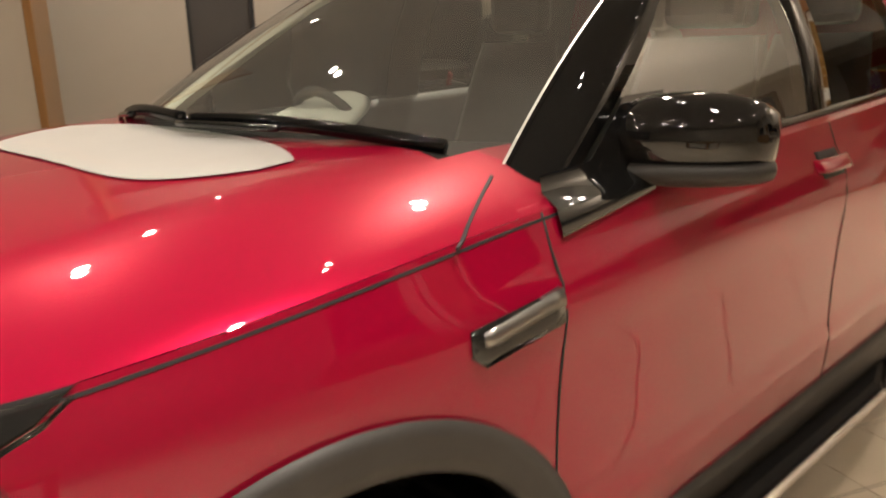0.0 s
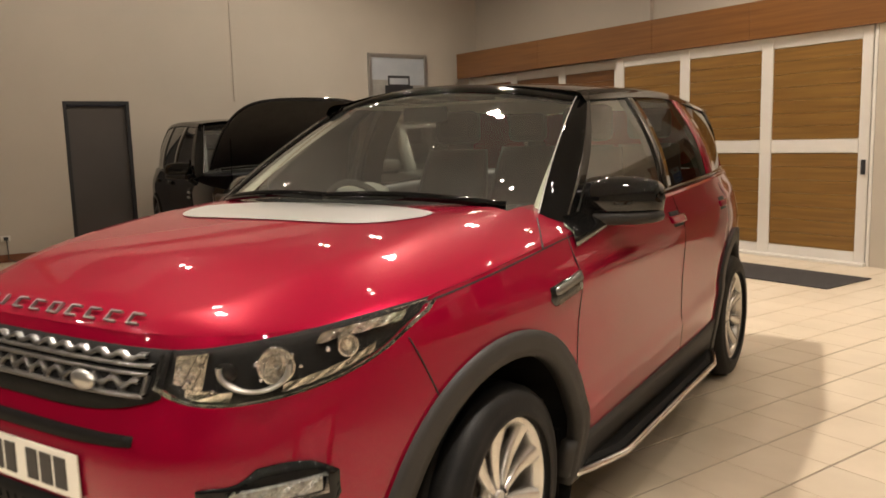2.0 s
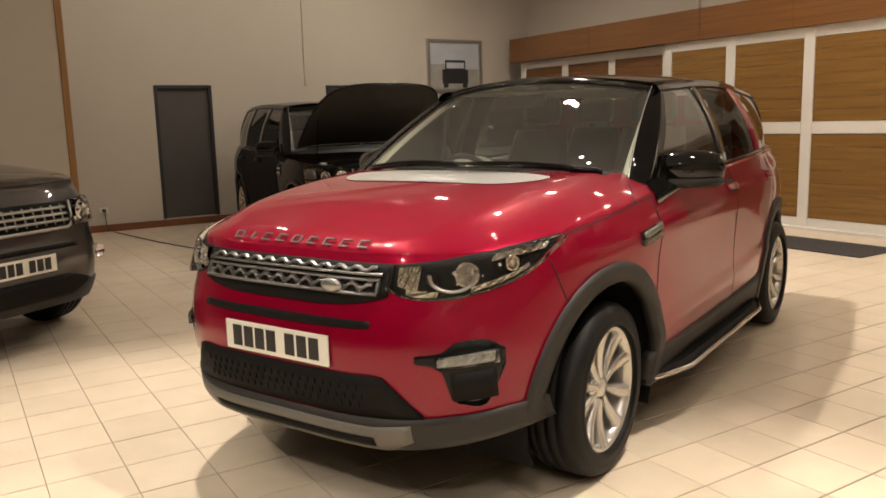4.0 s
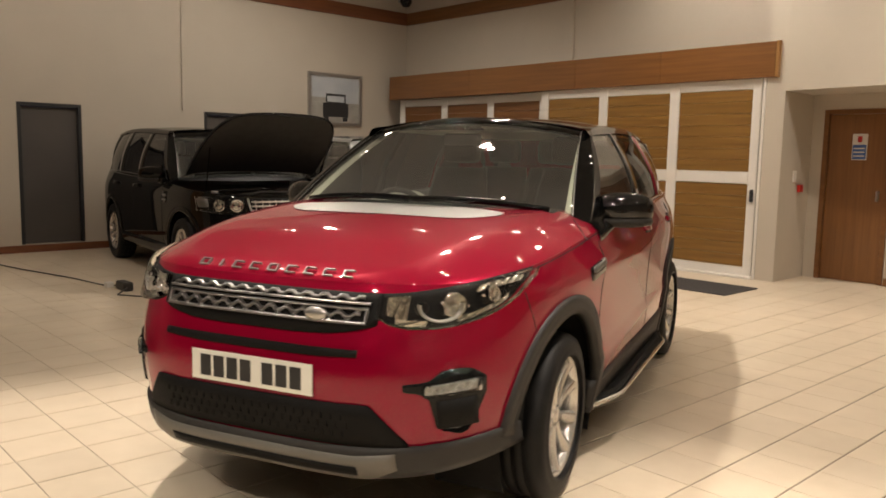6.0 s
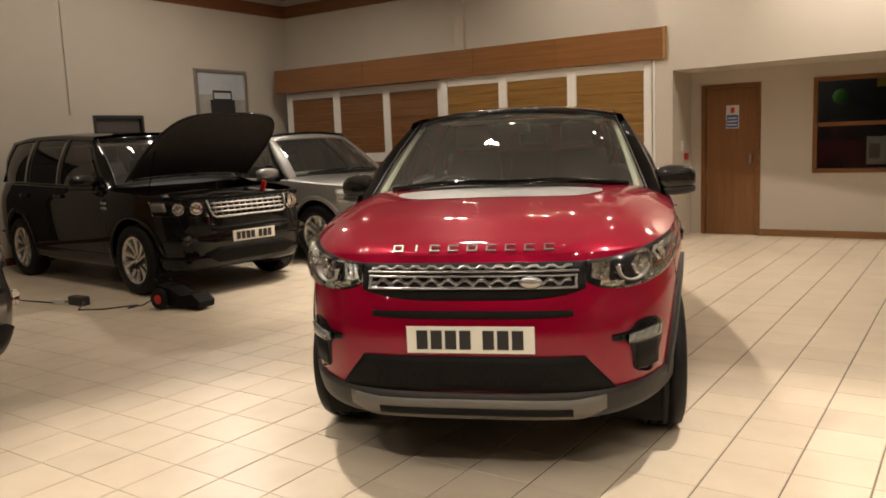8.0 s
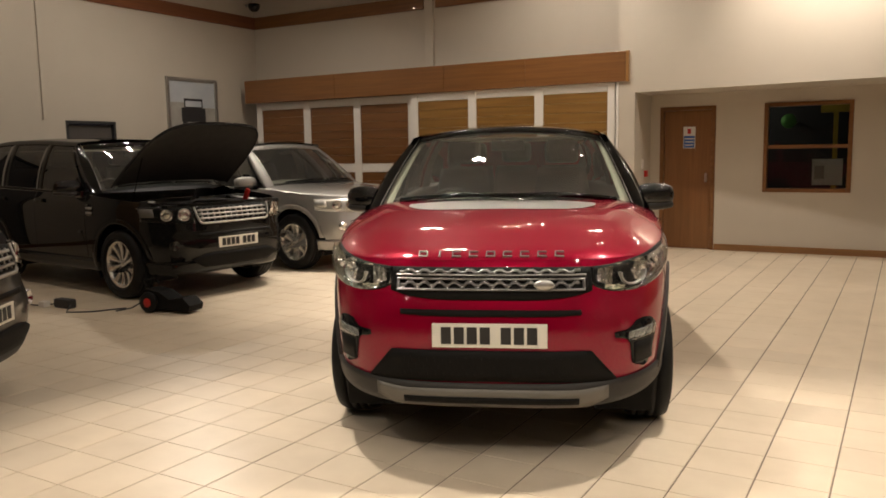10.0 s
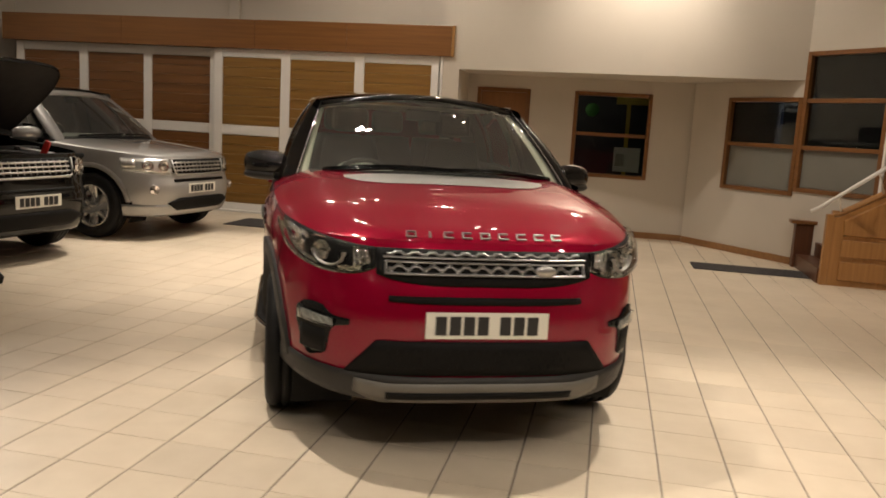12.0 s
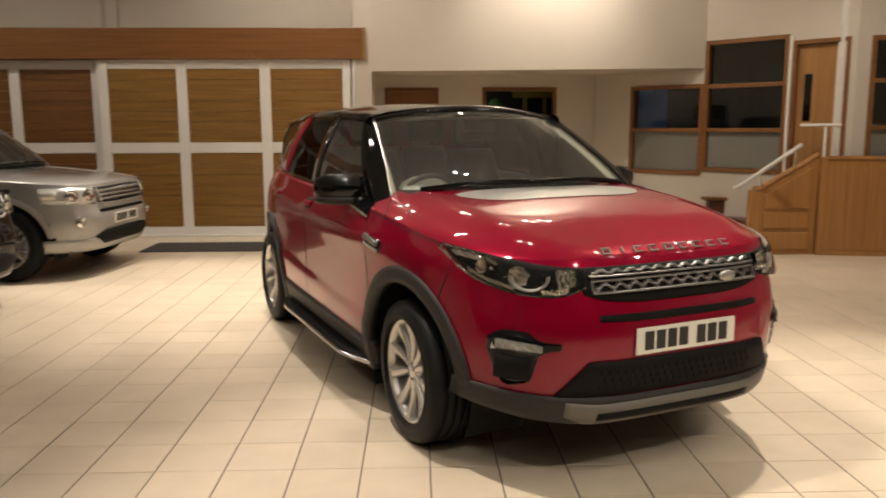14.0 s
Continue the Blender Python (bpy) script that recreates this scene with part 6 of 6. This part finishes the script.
other_car("silver_car", "silver SUV with six spoke wheels parked near the sliding doors", placed(-4.25, 5.42, 84), SILVER, silver_shape, 6, "broad", lower=SILVER, dz=-0.05, lamp_mat=LAMPPALE)

grey_shape = second_shape()
grey_shape.top = [(t, z + 0.09) for t, z in grey_shape.top]
grey_shape.crown = [(t, z + 0.10) for t, z in grey_shape.crown]
other_car("grey_car", "dark grey SUV with a bright grille parked by the wall", placed(-2.85, -0.6, 125), GREYPAINT, grey_shape, 7, "single")

# battery charger with a clamp and cables
clamp = part("battery_clamp", boxes((-0.03, 0.03, -0.015, 0.015, -0.09, 0.09), bevel=0.012), REDPLASTIC)
clamp.matrix_world = Matrix.Translation((-4.75, 3.4, 1.02)) @ Matrix.Rotation(radians(25), 4, "Y")
tagged(clamp, "red battery clamp standing in the engine bay", "clamp")
charger = thing("battery_charger", Matrix.Translation((-4.42, 2.02, 0)) @ Matrix.Rotation(radians(8), 4, "Z") @ Matrix.Scale(0.82, 4), "black wheeled battery charger with red hubs on the tiles", "charger")
bm = bmesh.new()
prof = [(-0.3, 0.05), (0.32, 0.03), (0.34, 0.1), (0.24, 0.19), (0.05, 0.16), (-0.1, 0.24), (-0.3, 0.27)]
a = [bm.verts.new((x, -0.12, z)) for x, z in prof]
b = [bm.verts.new((x, 0.12, z)) for x, z in prof]
bm.faces.new(a)
bm.faces.new(b)
for i in range(len(prof)):
    bm.faces.new((a[i], a[(i + 1) % len(prof)], b[(i + 1) % len(prof)], b[i]))
part("case", bm, BLACKHOLE, charger)
for y in (-0.15, 0.15):
    bm = bmesh.new()
    lathe(bm, [(0.05, -0.03), (0.11, -0.03), (0.12, -0.015), (0.12, 0.015), (0.11, 0.03), (0.05, 0.03)], 24, "y", (-0.22, y, 0.12))
    part("wheel", bm, RUBBER, charger, "", True)
    bm = bmesh.new()
    lathe(bm, [(0.0, -0.033), (0.05, -0.033), (0.06, -0.025), (0.06, 0.025), (0.0, 0.033)], 20, "y", (-0.22, y, 0.12))
    part("hub", bm, REDPLASTIC, charger, "red plastic hub", True)
bm = bmesh.new()
tube(bm, [(-0.28, -0.1, 0.3), (-0.34, -0.1, 0.36), (-0.34, 0.1, 0.36), (-0.28, 0.1, 0.3)], 0.012, 6)
part("handle", bm, BLACKHOLE, charger)
unit = part("extension_block", boxes((-5.68, -5.45, 1.62, 1.72, 0.0, 0.09), bevel=0.015), DARKTRIM)
tagged(unit, "dark extension block lying on the tiles", "extension block")
plugw = part("white_plug", boxes((-5.84, -5.75, 1.56, 1.64, 0.0, 0.06), bevel=0.012), WHITE)
tagged(plugw, "white plug lying on the tiles", "plug")
bm = bmesh.new()
tube(bm, [(WX + 0.05, 0.9, 0.3), (WX + 0.12, 0.9, 0.05), (WX + 0.3, 1.0, 0.008), (-7.6, 1.25, 0.008), (-6.6, 1.5, 0.008), (-5.9, 1.6, 0.008), (-5.7, 1.65, 0.03)], 0.007, 6)
tube(bm, [(-5.46, 1.66, 0.04), (-5.3, 1.5, 0.008), (-5.1, 1.62, 0.008), (-4.95, 1.9, 0.008), (-4.9, 1.75, 0.008), (-4.8, 1.85, 0.03), (-4.72, 1.95, 0.1)], 0.007, 6)
cab = part("power_cable", bm, CABLE, None, "", True)
tagged(cab, "thin dark cable trailing over the tiles", "cable")

# ---- tiled floor, last ----
floor = tagged(part("floor", boxes((WX - 0.25, EX + 0.25, SY - 0.25, 9.2, -0.2, -0.0035)), GROUT), "cream stone tiles with dark joints", "floor", "", "structure")
PITCH, TX, TY = 0.305, -0.765, 0.19


def tile_mesh(kind):
    bm = bmesh.new()
    h = PITCH / 2
    gx, gy = h - 0.0032, h - 0.0014
    top = [bm.verts.new((sx * (gx - 0.002), sy * (gy - 0.0015), 0.0)) for sx, sy in ((-1, -1), (1, -1), (1, 1), (-1, 1))]
    low = [bm.verts.new((sx * gx, sy * gy, -0.0034)) for sx, sy in ((-1, -1), (1, -1), (1, 1), (-1, 1))]
    bm.faces.new(top)
    for i in range(4):
        bm.faces.new((low[i], low[(i + 1) % 4], top[(i + 1) % 4], top[i]))
    me = bpy.data.meshes.new("tile")
    bm.to_mesh(me)
    bm.free()
    me.materials.append(TILE)
    return me


one = tile_mesh(0)
verts, faces = [], []
for i in range(math.floor((WX - TX) / PITCH), math.ceil((EX - TX) / PITCH)):
    for j in range(math.floor((SY - TY) / PITCH), math.ceil((YR + 0.1 - TY) / PITCH)):
        x, y = TX + (i + 0.5) * PITCH, TY + (j + 0.5) * PITCH
        if -3.1 < x < 2.4 and -1.7 < y < 2.95:
            ob = new("tile", one)
            ob.parent = floor
            ob.location = (x, y, 0.0004 * math.sin(3.7 * i + 5.1 * j))
        else:
            k = len(verts)
            verts += [(x + v.co.x, y + v.co.y, v.co.z + 0.0004 * math.sin(3.7 * i + 5.1 * j)) for v in one.vertices]
            faces += [tuple(k + n for n in p.vertices) for p in one.polygons]
me = bpy.data.meshes.new("far_tiles")
me.from_pydata(verts, [], faces)
me.materials.append(TILE)
rest = new("far_tiles", me)
rest.parent = floor
tagged(rest, kind="stuff")
